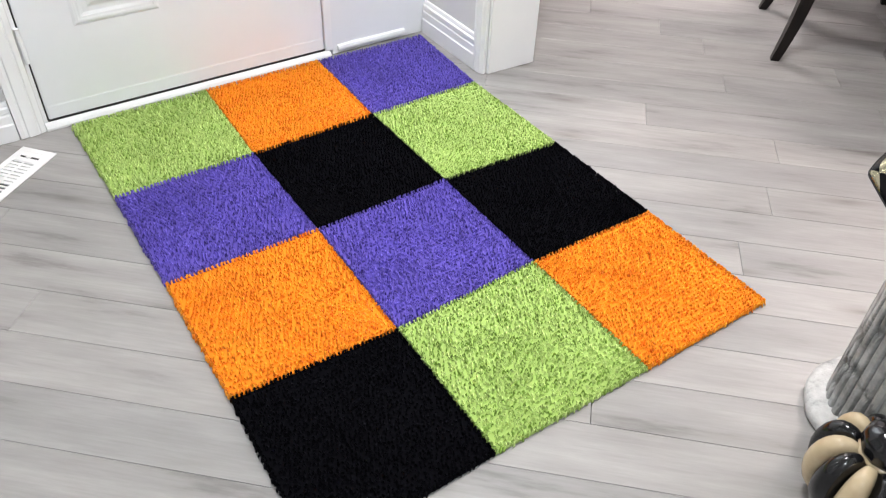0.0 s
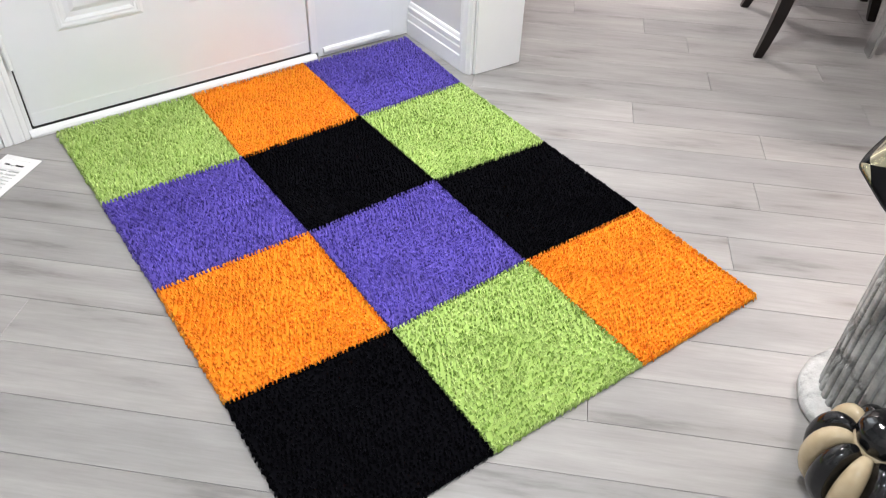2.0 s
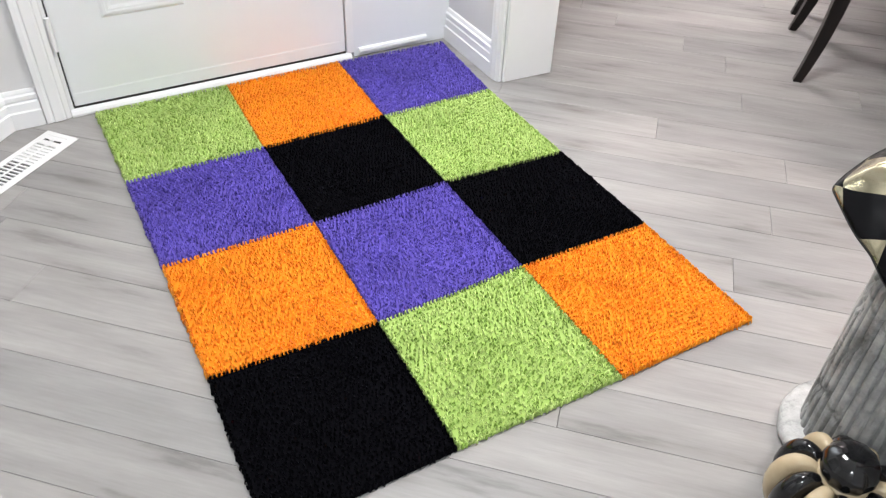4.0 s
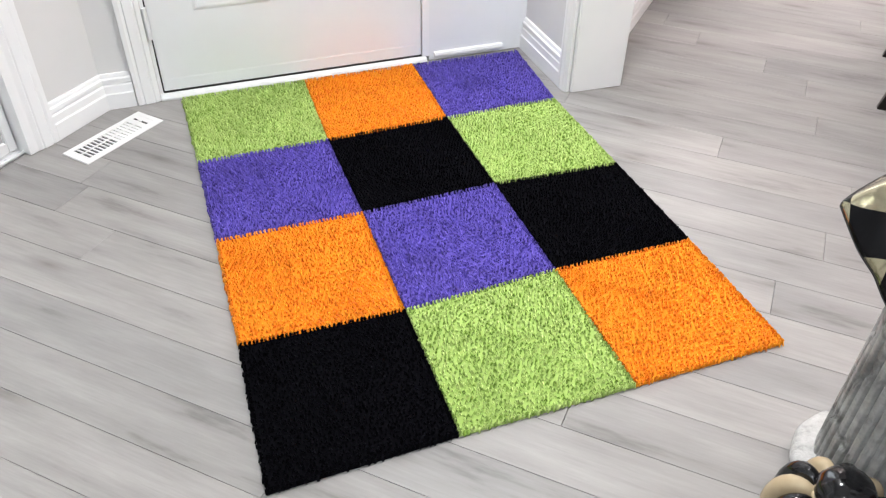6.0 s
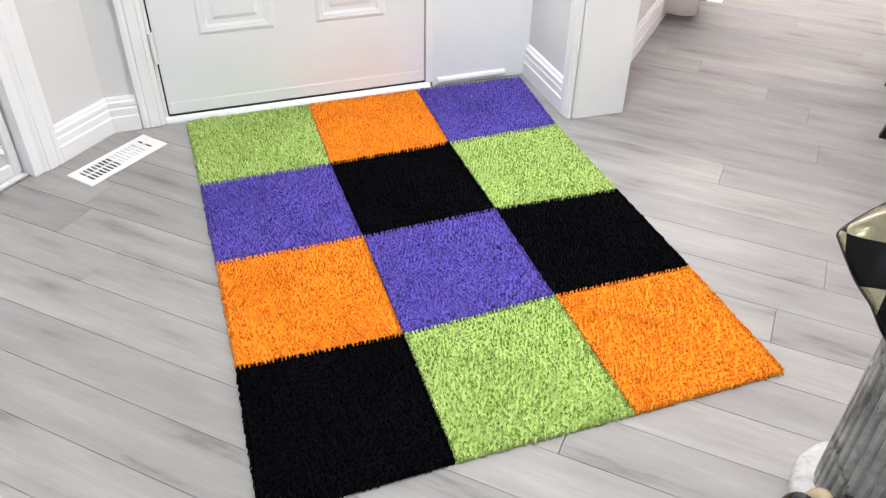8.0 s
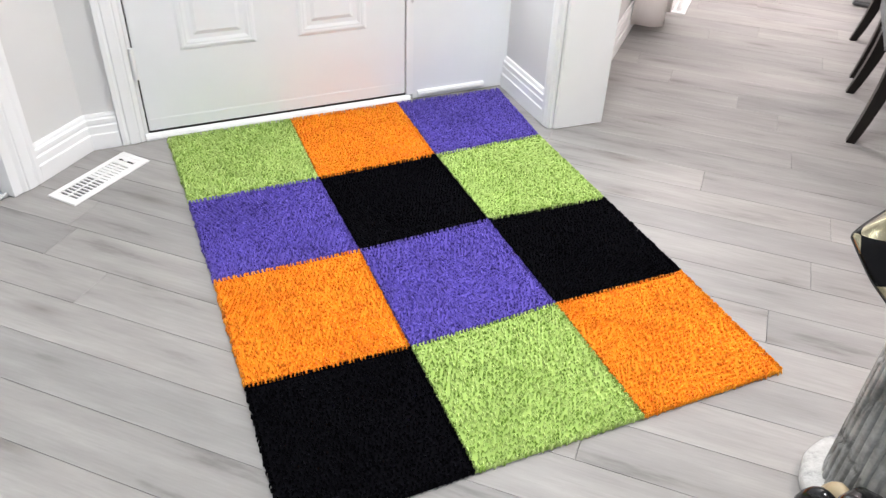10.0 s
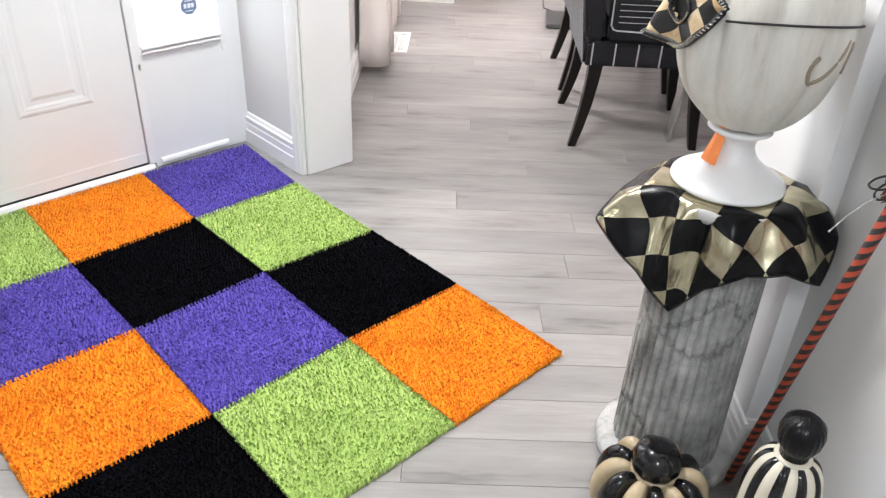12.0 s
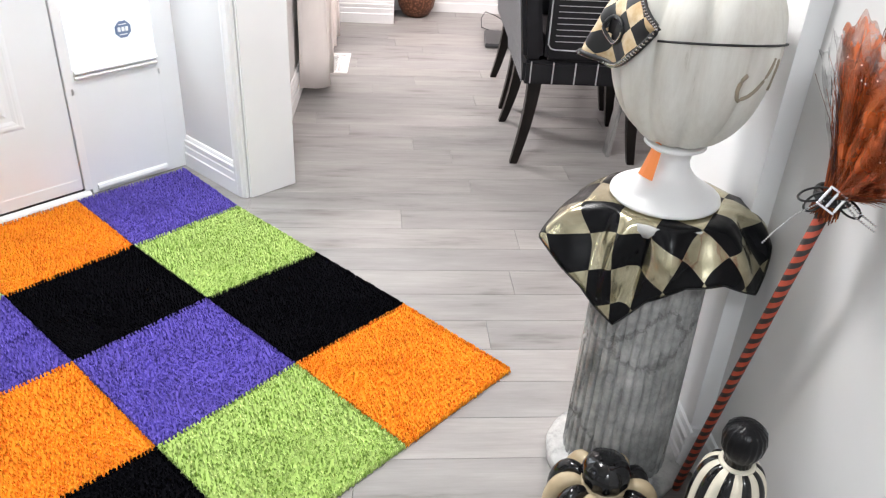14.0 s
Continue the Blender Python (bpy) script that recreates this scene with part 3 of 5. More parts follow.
def chair(at):
    """Local x runs along the chair's width, y from its back (0) to its front (-0.5)."""
    c = thing("dining_chair", at, "charcoal pinstriped upholstered dining armchair on black sabre legs", "chair", "chairs along the table")
    for x, kx in ((0.045, -0.03), (0.435, 0.03)):
        sabre_leg(c, x, -0.055, kx, 0.055)
        sabre_leg(c, x, -0.455, kx * 0.4, -0.03)
    part("seat_rail", boxed(0.0, 0.48, -0.50, 0.0, 0.332, 0.425), CLOTHC, c, bevel=0.012)
    part("seat_cushion", boxed(0.055, 0.425, -0.52, -0.06, 0.427, 0.50), CLOTHC, c, bevel=0.025)
    bm = bmesh.new()
    vs = box(bm, 0.0, 0.48, -0.075, 0.0, 0.427, 1.0)
    for v in vs:
        if v.co.z > 0.9:
            v.co.y += 0.075
    part("backrest", bm, CLOTHC, c, bevel=0.015)
    for x0, x1 in ((0.0, 0.052), (0.428, 0.48)):
        bm = bmesh.new()
        vs = box(bm, x0, x1, -0.47, -0.078, 0.427, 0.70)
        for v in vs:
            if v.co.z > 0.6 and v.co.y < -0.3:
                v.co.z -= 0.03
        part("side_panel", bm, CLOTHC, c, bevel=0.012)
    # piping and stripes of the near side
    for x, out in ((0.0, -1), (0.48, 1)):
        bm = bmesh.new()
        e = x + out * 0.001
        tube(bm, [(e, -0.085, 0.70), (e, -0.085, 0.49), (e, -0.095, 0.475), (e, -0.11, 0.470), (e, -0.42, 0.462), (e, -0.44, 0.47), (e, -0.445, 0.66)], 0.003, 6)
        part("piping", bm, PIN, c, "light grey piping")
        for k in range(8):
            z = 0.50 + 0.022 * k
            part("stripe", boxed(e - 0.001, e + 0.001, -0.42, -0.11, z, z + 0.0025), PIN, c)
        for k in range(6):
            y = -0.03 - 0.085 * k
            part("stripe", boxed(e - 0.0015, e + 0.0015, y - 0.0025, y + 0.0025, 0.338, 0.422), PIN, c)
    for k in range(13):
        x = 0.02 + 0.0367 * k
        bm = bmesh.new()
        vs = box(bm, x - 0.002, x + 0.002, -0.001, 0.0022, 0.338, 0.98)
        for v in vs:
            if v.co.z > 0.9:
                v.co.y += 0.072
            elif v.co.z < 0.4:
                v.co.y += 0.0
        part("stripe", bm, PIN, c)
    return c


first = chair(HOUSE @ pose(2.150, -0.997, 0))
copy_thing(first, HOUSE @ pose(2.765, -1.012, 0))

# dining table beside the chairs, mostly above the view; unseen top added for shade
CLEAR = material("brushed_steel", (0.62, 0.63, 0.64), 0.25, 1.0)
table = thing("dining_table", HOUSE @ pose(2.05, -1.38, 0), "dark wooden dining table on steel legs behind the chairs", "table")
part("tabletop", boxed(0.0, 1.9, -0.95, 0.0, 0.735, 0.765), LEGW, table, bevel=0.006)
for x, y, s in ((0.22, -0.09, 1), (1.68, -0.09, 1), (0.22, -0.86, -1), (1.68, -0.86, -1)):
    bm = bmesh.new()
    vs = box(bm, x - 0.035, x + 0.035, y - 0.008, y + 0.008, 0.001, 0.734)
    for v in vs:
        if v.co.z < 0.1:
            v.co.y += 0.07 * s
    part("leg", bm, CLEAR, table, "brushed steel leg", bevel=0.003)

# ---- pedestal column ----
STONE = material("grey_faux_marble", (0.3, 0.3, 0.3), 0.6)
sv = coords(STONE)
# flutes are left out of the veins' coordinates, so that a crack runs straight over them
cut = node(STONE, "ShaderNodeSeparateXYZ")
wire(STONE, sv, cut.inputs[0])
flat = node(STONE, "ShaderNodeCombineXYZ")
wire(STONE, cut.outputs["X"], flat.inputs["X"])
wire(STONE, cut.outputs["Y"], flat.inputs["Y"])
drum = STONE.node_tree.nodes.new("ShaderNodeVectorMath")
drum.operation = "NORMALIZE"
wire(STONE, flat.outputs[0], drum.inputs[0])
tallz = node(STONE, "ShaderNodeCombineXYZ")
wire(STONE, cut.outputs["Z"], tallz.inputs["Z"])
skin = STONE.node_tree.nodes.new("ShaderNodeVectorMath")
skin.operation = "MULTIPLY_ADD"
wire(STONE, drum.outputs[0], skin.inputs[0])
skin.inputs[1].default_value = (0.11, 0.11, 0.11)
wire(STONE, tallz.outputs[0], skin.inputs[2])
wob = noise_of(STONE, skin.outputs[0], 9, 6, 0.65)
warp = mixed(STONE, "ADD", 0.10, skin.outputs[0], noise_of(STONE, skin.outputs[0], 13, 5, 0.7))
crack = node(STONE, "ShaderNodeTexVoronoi", Scale=3.6)
crack.feature = "DISTANCE_TO_EDGE"
wire(STONE, warp, crack.inputs["Vector"])
base_tone = ramp(STONE, wob, [(0.30, (0.17, 0.172, 0.168)), (0.47, (0.31, 0.315, 0.31)), (0.70, (0.54, 0.54, 0.53))])
veins = ramp(STONE, crack.outputs["Distance"], [(0.0, (0.20, 0.20, 0.20)), (0.012, (0.50, 0.50, 0.50)), (0.030, (1, 1, 1))])
speck = ramp(STONE, noise_of(STONE, sv, 60, 3), [(0.35, (0.72, 0.72, 0.72)), (0.55, (1, 1, 1))])
wire(STONE, mixed(STONE, "MULTIPLY", 0.6, mixed(STONE, "MULTIPLY", 0.5, base_tone, speck), veins), bsdf(STONE).inputs["Base Color"])
bump(STONE, noise_of(STONE, sv, 110, 4, 0.65), 0.4, 0.002)
PALE = material("pale_faux_marble", (0.6, 0.6, 0.6), 0.5)
pv = coords(PALE)
wire(PALE, ramp(PALE, noise_of(PALE, pv, 14, 6, 0.65), [(0.36, (0.20, 0.20, 0.20)), (0.47, (0.42, 0.42, 0.41)), (0.7, (0.60, 0.60, 0.59))]), bsdf(PALE).inputs["Base Color"])
bump(PALE, noise_of(PALE, pv, 34, 5, 0.7), 0.9, 0.006)

PED = Vector((1.124, -0.349, 0))
TOP = 0.667
ped = thing("pedestal_column", PED, "grey fluted faux-marble pedestal column with cracks", "pedestal")
bm = bmesh.new()
lathe(bm, [(0.146, 0.0005), (0.151, 0.006), (0.152, 0.020), (0.148, 0.029), (0.138, 0.033), (0.119, 0.034)], 56, lambda a, k: 1 + 0.008 * math.sin(5 * a + k) + 0.006 * math.sin(13 * a))
part("base", bm, PALE, ped, "pale marbled round base", smooth=True)
FLUTES = 34


def reeds(a, k):
    w = abs(math.sin(a * FLUTES / 2))
    n = noise.noise(Vector((math.cos(a) * 3, math.sin(a) * 3, k * 0.16)))
    strip = math.floor(a * FLUTES / math.tau)
    chip = noise.noise(Vector((strip * 3.7, k * 0.13, 4.0))) + 0.5 * noise.noise(Vector((a * 60, k * 0.5, 9.0)))
    chip = min(max((chip - 0.30) * 6, 0.0), 1.0)
    return 0.915 + 0.085 * min(1.0, 1.6 * w) ** 0.8 * (1 - 0.6 * chip) + 0.003 * n


bm = bmesh.new()
rows = 110
lathe(bm, [(0.1145 - 0.008 * (k / rows), 0.034 + (TOP - 0.064) * k / rows) for k in range(rows + 1)], FLUTES * 12, reeds)
part("shaft", bm, STONE, ped, smooth=True)
bm = bmesh.new()
lathe(bm, [(0.108, TOP - 0.030), (0.122, TOP - 0.026), (0.126, TOP - 0.014), (0.124, TOP - 0.002), (0.118, TOP)], 56)
part("cap", bm, PALE, ped, smooth=True)

# ---- harlequin foil cloth on the pedestal ----
FOIL = material("harlequin_foil_cloth", (0.5, 0.45, 0.3), 0.25, spec=0.16)
uvn = FOIL.node_tree.nodes.new("ShaderNodeUVMap")
uvn.uv_map = "laid"
mp = FOIL.node_tree.nodes.new("ShaderNodeMapping")
mp.inputs["Rotation"].default_value = (0, 0, radians(-12))
mp.inputs["Location"].default_value = (0.012, 0.02, 0)
wire(FOIL, uvn.outputs["UV"], mp.inputs["Vector"])
chk = node(FOIL, "ShaderNodeTexChecker", Scale=1 / 0.072)
wire(FOIL, mp.outputs["Vector"], chk.inputs["Vector"])
gold = ramp(FOIL, noise_of(FOIL, uvn.outputs["UV"], 28, 4), [(0.3, (0.36, 0.325, 0.21)), (0.7, (0.58, 0.53, 0.38))])
wire(FOIL, mixed(FOIL, "MIX", chk.outputs["Fac"], gold, (0.005, 0.005, 0.006)), bsdf(FOIL).inputs["Base Color"])
wire(FOIL, ramp(FOIL, chk.outputs["Fac"], [(0.0, (0.92, 0.92, 0.92)), (1.0, (0.0, 0.0, 0.0))]), bsdf(FOIL).inputs["Metallic"])
wire(FOIL, ramp(FOIL, chk.outputs["Fac"], [(0.0, (0.20, 0.20, 0.20)), (1.0, (0.26, 0.26, 0.26))]), bsdf(FOIL).inputs["Roughness"])
bump(FOIL, noise_of(FOIL, uvn.outputs["UV"], 13, 2), 0.55, 0.010)

# hem of the cloth: azimuth about the column, reach from its axis, height
HEM = [(20, 0.165, 0.600), (78, 0.175, 0.625), (112, 0.165, 0.640), (139, 0.236, 0.590), (163, 0.185, 0.525), (186, 0.155, 0.462), (205, 0.152, 0.530), (228, 0.160, 0.572), (250, 0.178, 0.580), (270, 0.205, 0.552), (292, 0.200, 0.612), (325, 0.185, 0.645), (352, 0.160, 0.600)]


def hem(a):
    a %= 360
    ks = [(h[0] - 360, *h[1:]) for h in HEM[-2:]] + HEM + [(h[0] + 360, *h[1:]) for h in HEM[:2]]
    for p, q in zip(ks, ks[1:]):
        if p[0] <= a <= q[0]:
            f = (a - p[0]) / (q[0] - p[0])
            return p[1] + (q[1] - p[1]) * f, p[2] + (q[2] - p[2]) * f
    return HEM[0][1:]


# folds that run down from the rim: azimuth, width, push outwards
FOLDS = [(139, 7, 0.010), (158, 8, -0.016), (178, 5, 0.018), (194, 6, -0.016), (214, 9, 0.016), (238, 9, -0.012), (262, 7, 0.014), (284, 7, -0.016), (305, 9, 0.010)]
bm = bmesh.new()
lay = bm.loops.layers.uv.new("laid")
flat_r, NA, NR = 0.118, 240, 26
place, grid = {}, []
for i in range(NA):
    a = 360 * i / NA
    reach, low = hem(a)
    col = []
    for k in range(NR + 1):
        f = k / NR
        if f < 0.4:
            r, z, s = flat_r * f / 0.4, TOP + 0.0035, flat_r * f / 0.4
        else:
            g = (f - 0.4) / 0.6
            r = flat_r + (reach - flat_r) * g ** 0.8
            drop = TOP + 0.0035 - low
            z = TOP + 0.0035 - drop * (g ** 1.22)
            s = flat_r + g * math.hypot(reach - flat_r, drop) * 1.08
            for ridge, wide, push in FOLDS:
                r += push * math.sin(math.pi * g) * math.exp(-(((a - ridge + 180) % 360 - 180) / wide) ** 2)
            r += 0.004 * g * noise.noise(Vector((a / 14, g * 3, 0)))
        r = max(r, 0.0005)
        v = bm.verts.new((PED.x + r * math.cos(radians(a)), PED.y + r * math.sin(radians(a)), z + 0.0015 * noise.noise(Vector((r * 30, a / 20, 1)))))
        place[v] = (s * math.cos(radians(a)), s * math.sin(radians(a)))
        col.append(v)
    grid.append(col)
for i in range(NA):
    for k in range(NR):
        a, b = grid[i], grid[(i + 1) % NA]
        f = bm.faces.new((a[k], a[k + 1], b[k + 1], b[k]))
        for loop in f.loops:
            loop[lay].uv = place[loop.vert]
rim_line = [col[-1].co.copy() for col in grid]
cloth = finish("harlequin_cloth", bm, FOIL, smooth=True)
md = cloth.modifiers.new("thick", "SOLIDIFY")
md.thickness, md.offset = 0.0012, 1
tagged(cloth, "shiny black and gold harlequin-check foil cloth draped over the pedestal", "cloth")
bm = bmesh.new()
tube(bm, rim_line, 0.0018, 5, closed=True)
part("hem", bm, material("black_hem", (0.01, 0.01, 0.011), 0.5), cloth, "narrow black hem", smooth=True)


# ---- white pumpkin on a footed stand ----
CREAM = material("distressed_white_pumpkin", (0.72, 0.70, 0.65), 0.55)
cv = coords(CREAM, (1, 1, 0.14))
rub = ramp(CREAM, noise_of(CREAM, cv, 26, 7, 0.7), [(0.27, (0.40, 0.37, 0.31)), (0.37, (0.61, 0.59, 0.54)), (0.58, (0.70, 0.69, 0.645))])
wire(CREAM, mixed(CREAM, "MULTIPLY", 0.5, rub, ramp(CREAM, noise_of(CREAM, coords(CREAM), 7, 4), [(0.3, (0.86, 0.85, 0.82)), (0.6, (1, 1, 1))])), bsdf(CREAM).inputs["Base Color"])
bump(CREAM, noise_of(CREAM, cv, 40, 5), 0.3, 0.003)
GLAZE = painted("white_glazed_stand", (0.86, 0.86, 0.86), 0.3, 25, 0.05)
urn = thing("pumpkin_stand", (PED.x - 0.0015, PED.y + 0.006, TOP + 0.006), "distressed white pumpkin on a white footed stand", "pumpkin")
bm = bmesh.new()
lathe(bm, [(0.098, 0.0), (0.102, 0.004), (0.101, 0.009), (0.090, 0.016), (0.070, 0.028), (0.048, 0.045), (0.036, 0.062), (0.032, 0.078), (0.034, 0.090), (0.044, 0.099), (0.056, 0.106), (0.052, 0.112)], 56)
part("foot", bm, GLAZE, urn, "glossy white footed stand", smooth=True)
PZ = 0.109  # underside of the pumpkin above the cloth
PUMP = [(0.0, 0.030), (0.040, 0.012), (0.066, 0.012), (0.092, 0.030), (0.118, 0.060), (0.136, 0.095), (0.147, 0.135), (0.152, 0.175), (0.150, 0.215), (0.141, 0.250), (0.122, 0.282), (0.094, 0.303), (0.060, 0.309), (0.030, 0.300), (0.012, 0.294)]


def lobes(a, k, n=10, deep=0.125):
    return 1 - deep * (1 - abs(math.sin(a * n / 2 + 0.4)) ** 0.6) + 0.008 * math.sin(3 * a + 1)


def fine_profile(profile, steps=4):
    out = []
    for i in range(len(profile) - 1):
        p0, p1, p2, p3 = profile[max(i - 1, 0)], profile[i], profile[i + 1], profile[min(i + 2, len(profile) - 1)]
        for k in range(steps):
            t = k / steps
            out.append(tuple(0.5 * (2 * b + (c - a) * t + (2 * a - 5 * b + 4 * c - d) * t * t + (3 * b - a - 3 * c + d) * t ** 3) for a, b, c, d in zip(p0, p1, p2, p3)))
    return out + [profile[-1]]


bm = bmesh.new()
lathe(bm, [(max(r * 0.925, 0.001), z + PZ) for r, z in fine_profile(PUMP[1:])], 132, lobes)
part("pumpkin", bm, CREAM, urn, smooth=True)
bm = bmesh.new()
tube(bm, [(0, 0, PZ + 0.28), (0.004, 0, PZ + 0.31), (0.012, 0.004, PZ + 0.335), (0.026, 0.008, PZ + 0.35)], lambda f: 0.02 - 0.008 * f, 8)
part("stem", bm, CREAM, urn, smooth=True)


def pump_r(z):
    """Radius of the pumpkin at height z above the cloth."""
    for (r0, z0), (r1, z1) in zip(PUMP[2:12], PUMP[3:13]):
        if z0 <= z - PZ <= z1:
            return r0 + (r1 - r0) * (z - PZ - z0) / (z1 - z0)
    return 0.14


def on_pump(deg, z, lift=0.003, hug=False):
    r = pump_r(z) * 0.925 * (lobes(radians(deg), 0) if hug else 1.0) + lift
    return Vector((r * math.cos(radians(deg)), r * math.sin(radians(deg)), z))


TAUPE = material("taupe_paint", (0.30, 0.255, 0.19), 0.6)
scroll = [(-0.006, 0.024), (-0.015, 0.021), (-0.020, 0.012), (-0.020, 0.000), (-0.013, -0.013), (0.000, -0.020), (0.013, -0.014), (0.026, 0.002), (0.036, 0.020), (0.044, 0.040), (0.048, 0.050)]
bm = bmesh.new()
FACE = 128.0
tube(bm, [on_pump(246 + x / 0.15 * 57.3, 0.250 + z, 0.0006, True) for x, z in fine_profile(scroll, 3)], lambda f: 0.0050 - 0.0028 * f, 6)
tube(bm, [on_pump(268 + 2 * k / 5, 0.245 + 0.010 * k, -0.0008, True) for k in range(6)], 0.004, 6)
part("painted_scroll", bm, TAUPE, urn, "taupe painted scroll", smooth=True)
# orange reflection on the white stem, built as a thin bent coloured strip
ORANGE = material("orange_reflection", (0.95, 0.28, 0.07), 0.6)
bm = bmesh.new()
rows_ = []
for k in range(9):
    f = k / 8
    z = 0.122 - 0.072 * f
    r = 0.036 + 0.004 + 0.016 * abs(f - 0.35) + 0.012 * f * f
    rows_.append([bm.verts.new((r * math.cos(radians(d)), r * math.sin(radians(d)), z)) for d in (130 + 16 * f, 144 + 15 * f, 158 + 14 * f, 172 + 8 * f)])
for a, b in zip(rows_, rows_[1:]):
    for i in range(3):
        bm.faces.new((a[i], a[i + 1], b[i + 1], b[i]))
orange_strip = part("reflection_strip", bm, ORANGE, urn, "small orange reflection on the stem, built as a bent strip")
md = orange_strip.modifiers.new("thick", "SOLIDIFY")
md.thickness = 0.0008

# ---- harlequin half mask tied round the pumpkin ----
MASK = material("harlequin_mask", (0.5, 0.4, 0.3), 0.4)
mu = MASK.node_tree.nodes.new("ShaderNodeUVMap")
mu.uv_map = "laid"
mm = MASK.node_tree.nodes.new("ShaderNodeMapping")
mm.inputs["Rotation"].default_value = (0, 0, radians(48))
wire(MASK, mu.outputs["UV"], mm.inputs["Vector"])
mc = node(MASK, "ShaderNodeTexChecker", Scale=1 / 0.031)
wire(MASK, mm.outputs["Vector"], mc.inputs["Vector"])
cream = ramp(MASK, noise_of(MASK, mu.outputs["UV"], 40, 4), [(0.35, (0.50, 0.34, 0.17)), (0.6, (0.66, 0.54, 0.36))])
wire(MASK, mixed(MASK, "MIX", mc.outputs["Fac"], cream, (0.012, 0.012, 0.013)), bsdf(MASK).inputs["Base Color"])
mask = thing("carnival_mask", (PED.x - 0.0015, PED.y + 0.006, TOP + 0.006), "black and gold harlequin carnival half mask tied round the pumpkin", "mask")
MZ = 0.322


def mask_edge(p):
    """Upper and lower edge of the mask at p in -1..1, from wing to wing."""
    q = abs(p)
    top = 0.060 * (1 - q ** 1.7) + 0.012 * math.exp(-((q - 0.55) / 0.22) ** 2) - 0.010 * math.exp(-(q / 0.12) ** 2) + 0.014 * q * q
    low = -0.076 * (1 - q ** 2.5) + 0.014 * math.exp(-(q / 0.2) ** 2) + 0.014 * q * q
    return top, low


HALF = 52.0


def mask_point(p, f, lift=0.006):
    hi_, lo_ = mask_edge(p)
    z = MZ + lo_ + (hi_ - lo_) * f
    nose_out = 0.046 * math.exp(-(p / 0.13) ** 2) * max(0.0, 1 - f * 1.15) ** 0.9
    brow = 0.006 * math.exp(-((f - 0.75) / 0.2) ** 2)
    return on_pump(FACE + HALF * p, z, lift + nose_out + brow)


bm = bmesh.new()
lay = bm.loops.layers.uv.new("laid")
NP, NF = 72, 16
gm, where = [], {}
for i in range(NP + 1):
    p = -1 + 2 * i / NP
    col = []
    for k in range(NF + 1):
        v = bm.verts.new(mask_point(p * 0.995, k / NF))
        where[v] = (p * radians(HALF) * 0.15, v.co.z)
        col.append(v)
    gm.append(col)
EYE_P, EYE_F = 0.29, 0.46
for i in range(NP):
    for k in range(NF):
        p, f = -1 + 2 * (i + 0.5) / NP, (k + 0.5) / NF
        if ((abs(p) - EYE_P) / 0.16) ** 2 + ((f - EYE_F) / 0.15) ** 2 < 1:
            continue
        face = bm.faces.new((gm[i][k], gm[i + 1][k], gm[i + 1][k + 1], gm[i][k + 1]))
        for loop in face.loops:
            loop[lay].uv = where[loop.vert]
shell = part("face", bm, MASK, mask, smooth=True)
md = shell.modifiers.new("thick", "SOLIDIFY")
md.thickness, md.offset = 0.002, 1
BEAD = material("gunmetal_beads", (0.62, 0.61, 0.59), 0.22, 0.9)
BLK = material("black_cord", (0.008, 0.008, 0.009), 0.5)
edge = [mask_point(-1 + 2 * i / 60, 1.0, 0.009) for i in range(61)] + [mask_point(1 - 2 * i / 60, 0.0, 0.009) for i in range(1, 60)]
bm = bmesh.new()
tube(bm, edge, 0.0052, 6, closed=True)
part("rim", bm, BLK, mask, "black braided rim", smooth=True)
bm = bmesh.new()
for i, p in enumerate(edge):
    q = edge[(i + 1) % len(edge)]
    out_ = Vector((p.x, p.y, 0)).normalized()
    if (q - p).length > 0.0008:
        ball(bm, p + out_ * 0.0052, 0.0020, 6, 4)
        ball(bm, p.lerp(q, 0.5) + out_ * 0.0044 + Vector((0, 0, 0.0030 if i <= 60 else -0.0030)), 0.0016, 6, 4)
part("bead_trim", bm, BEAD, mask, "row of dull silver beads")
for sgn in (-1, 1):
    loop_ = []
    for i in range(28):
        a = math.tau * i / 28
        loop_.append(mask_point(sgn * (EYE_P + 0.18 * math.cos(a)), EYE_F + 0.17 * math.sin(a), 0.009))
    bm = bmesh.new()
    tube(bm, loop_, 0.0034, 6, closed=True)
    lid = part("eye_trim", bm, BLK, mask, "black beaded eye opening", smooth=True)
    bm = bmesh.new()
    for a, p in enumerate(loop_):
        if 13 < a:
            for q in (p, p.lerp(loop_[(a + 1) % 28], 0.5)):
                ball(bm, q + Vector((p.x, p.y, 0)).normalized() * 0.0034, 0.0016, 6, 4)
    part("bead_trim", bm, BEAD, lid, "silver beads")
    # black sheet stands in for the shade inside the eye hole
    bm = bmesh.new()
    bm.faces.new([bm.verts.new(mask_point(sgn * (EYE_P + 0.19 * math.cos(math.tau * i / 20)), EYE_F + 0.18 * math.sin(math.tau * i / 20), 0.0030)) for i in range(20)])
    part("eye_hole_shade", bm, BLK, mask)
bm = bmesh.new()
def strap_height(f):
    h = min(f, 1 - f)
    return MZ - 0.005 + 0.100 * h - 0.280 * h * h


tube(bm, [on_pump(FACE + HALF + (360 - 2 * HALF) * i / 60, strap_height(i / 60), 0.002) for i in range(61)], 0.0019, 6)
part("strap", bm, BLK, mask, "thin black elastic", smooth=True)

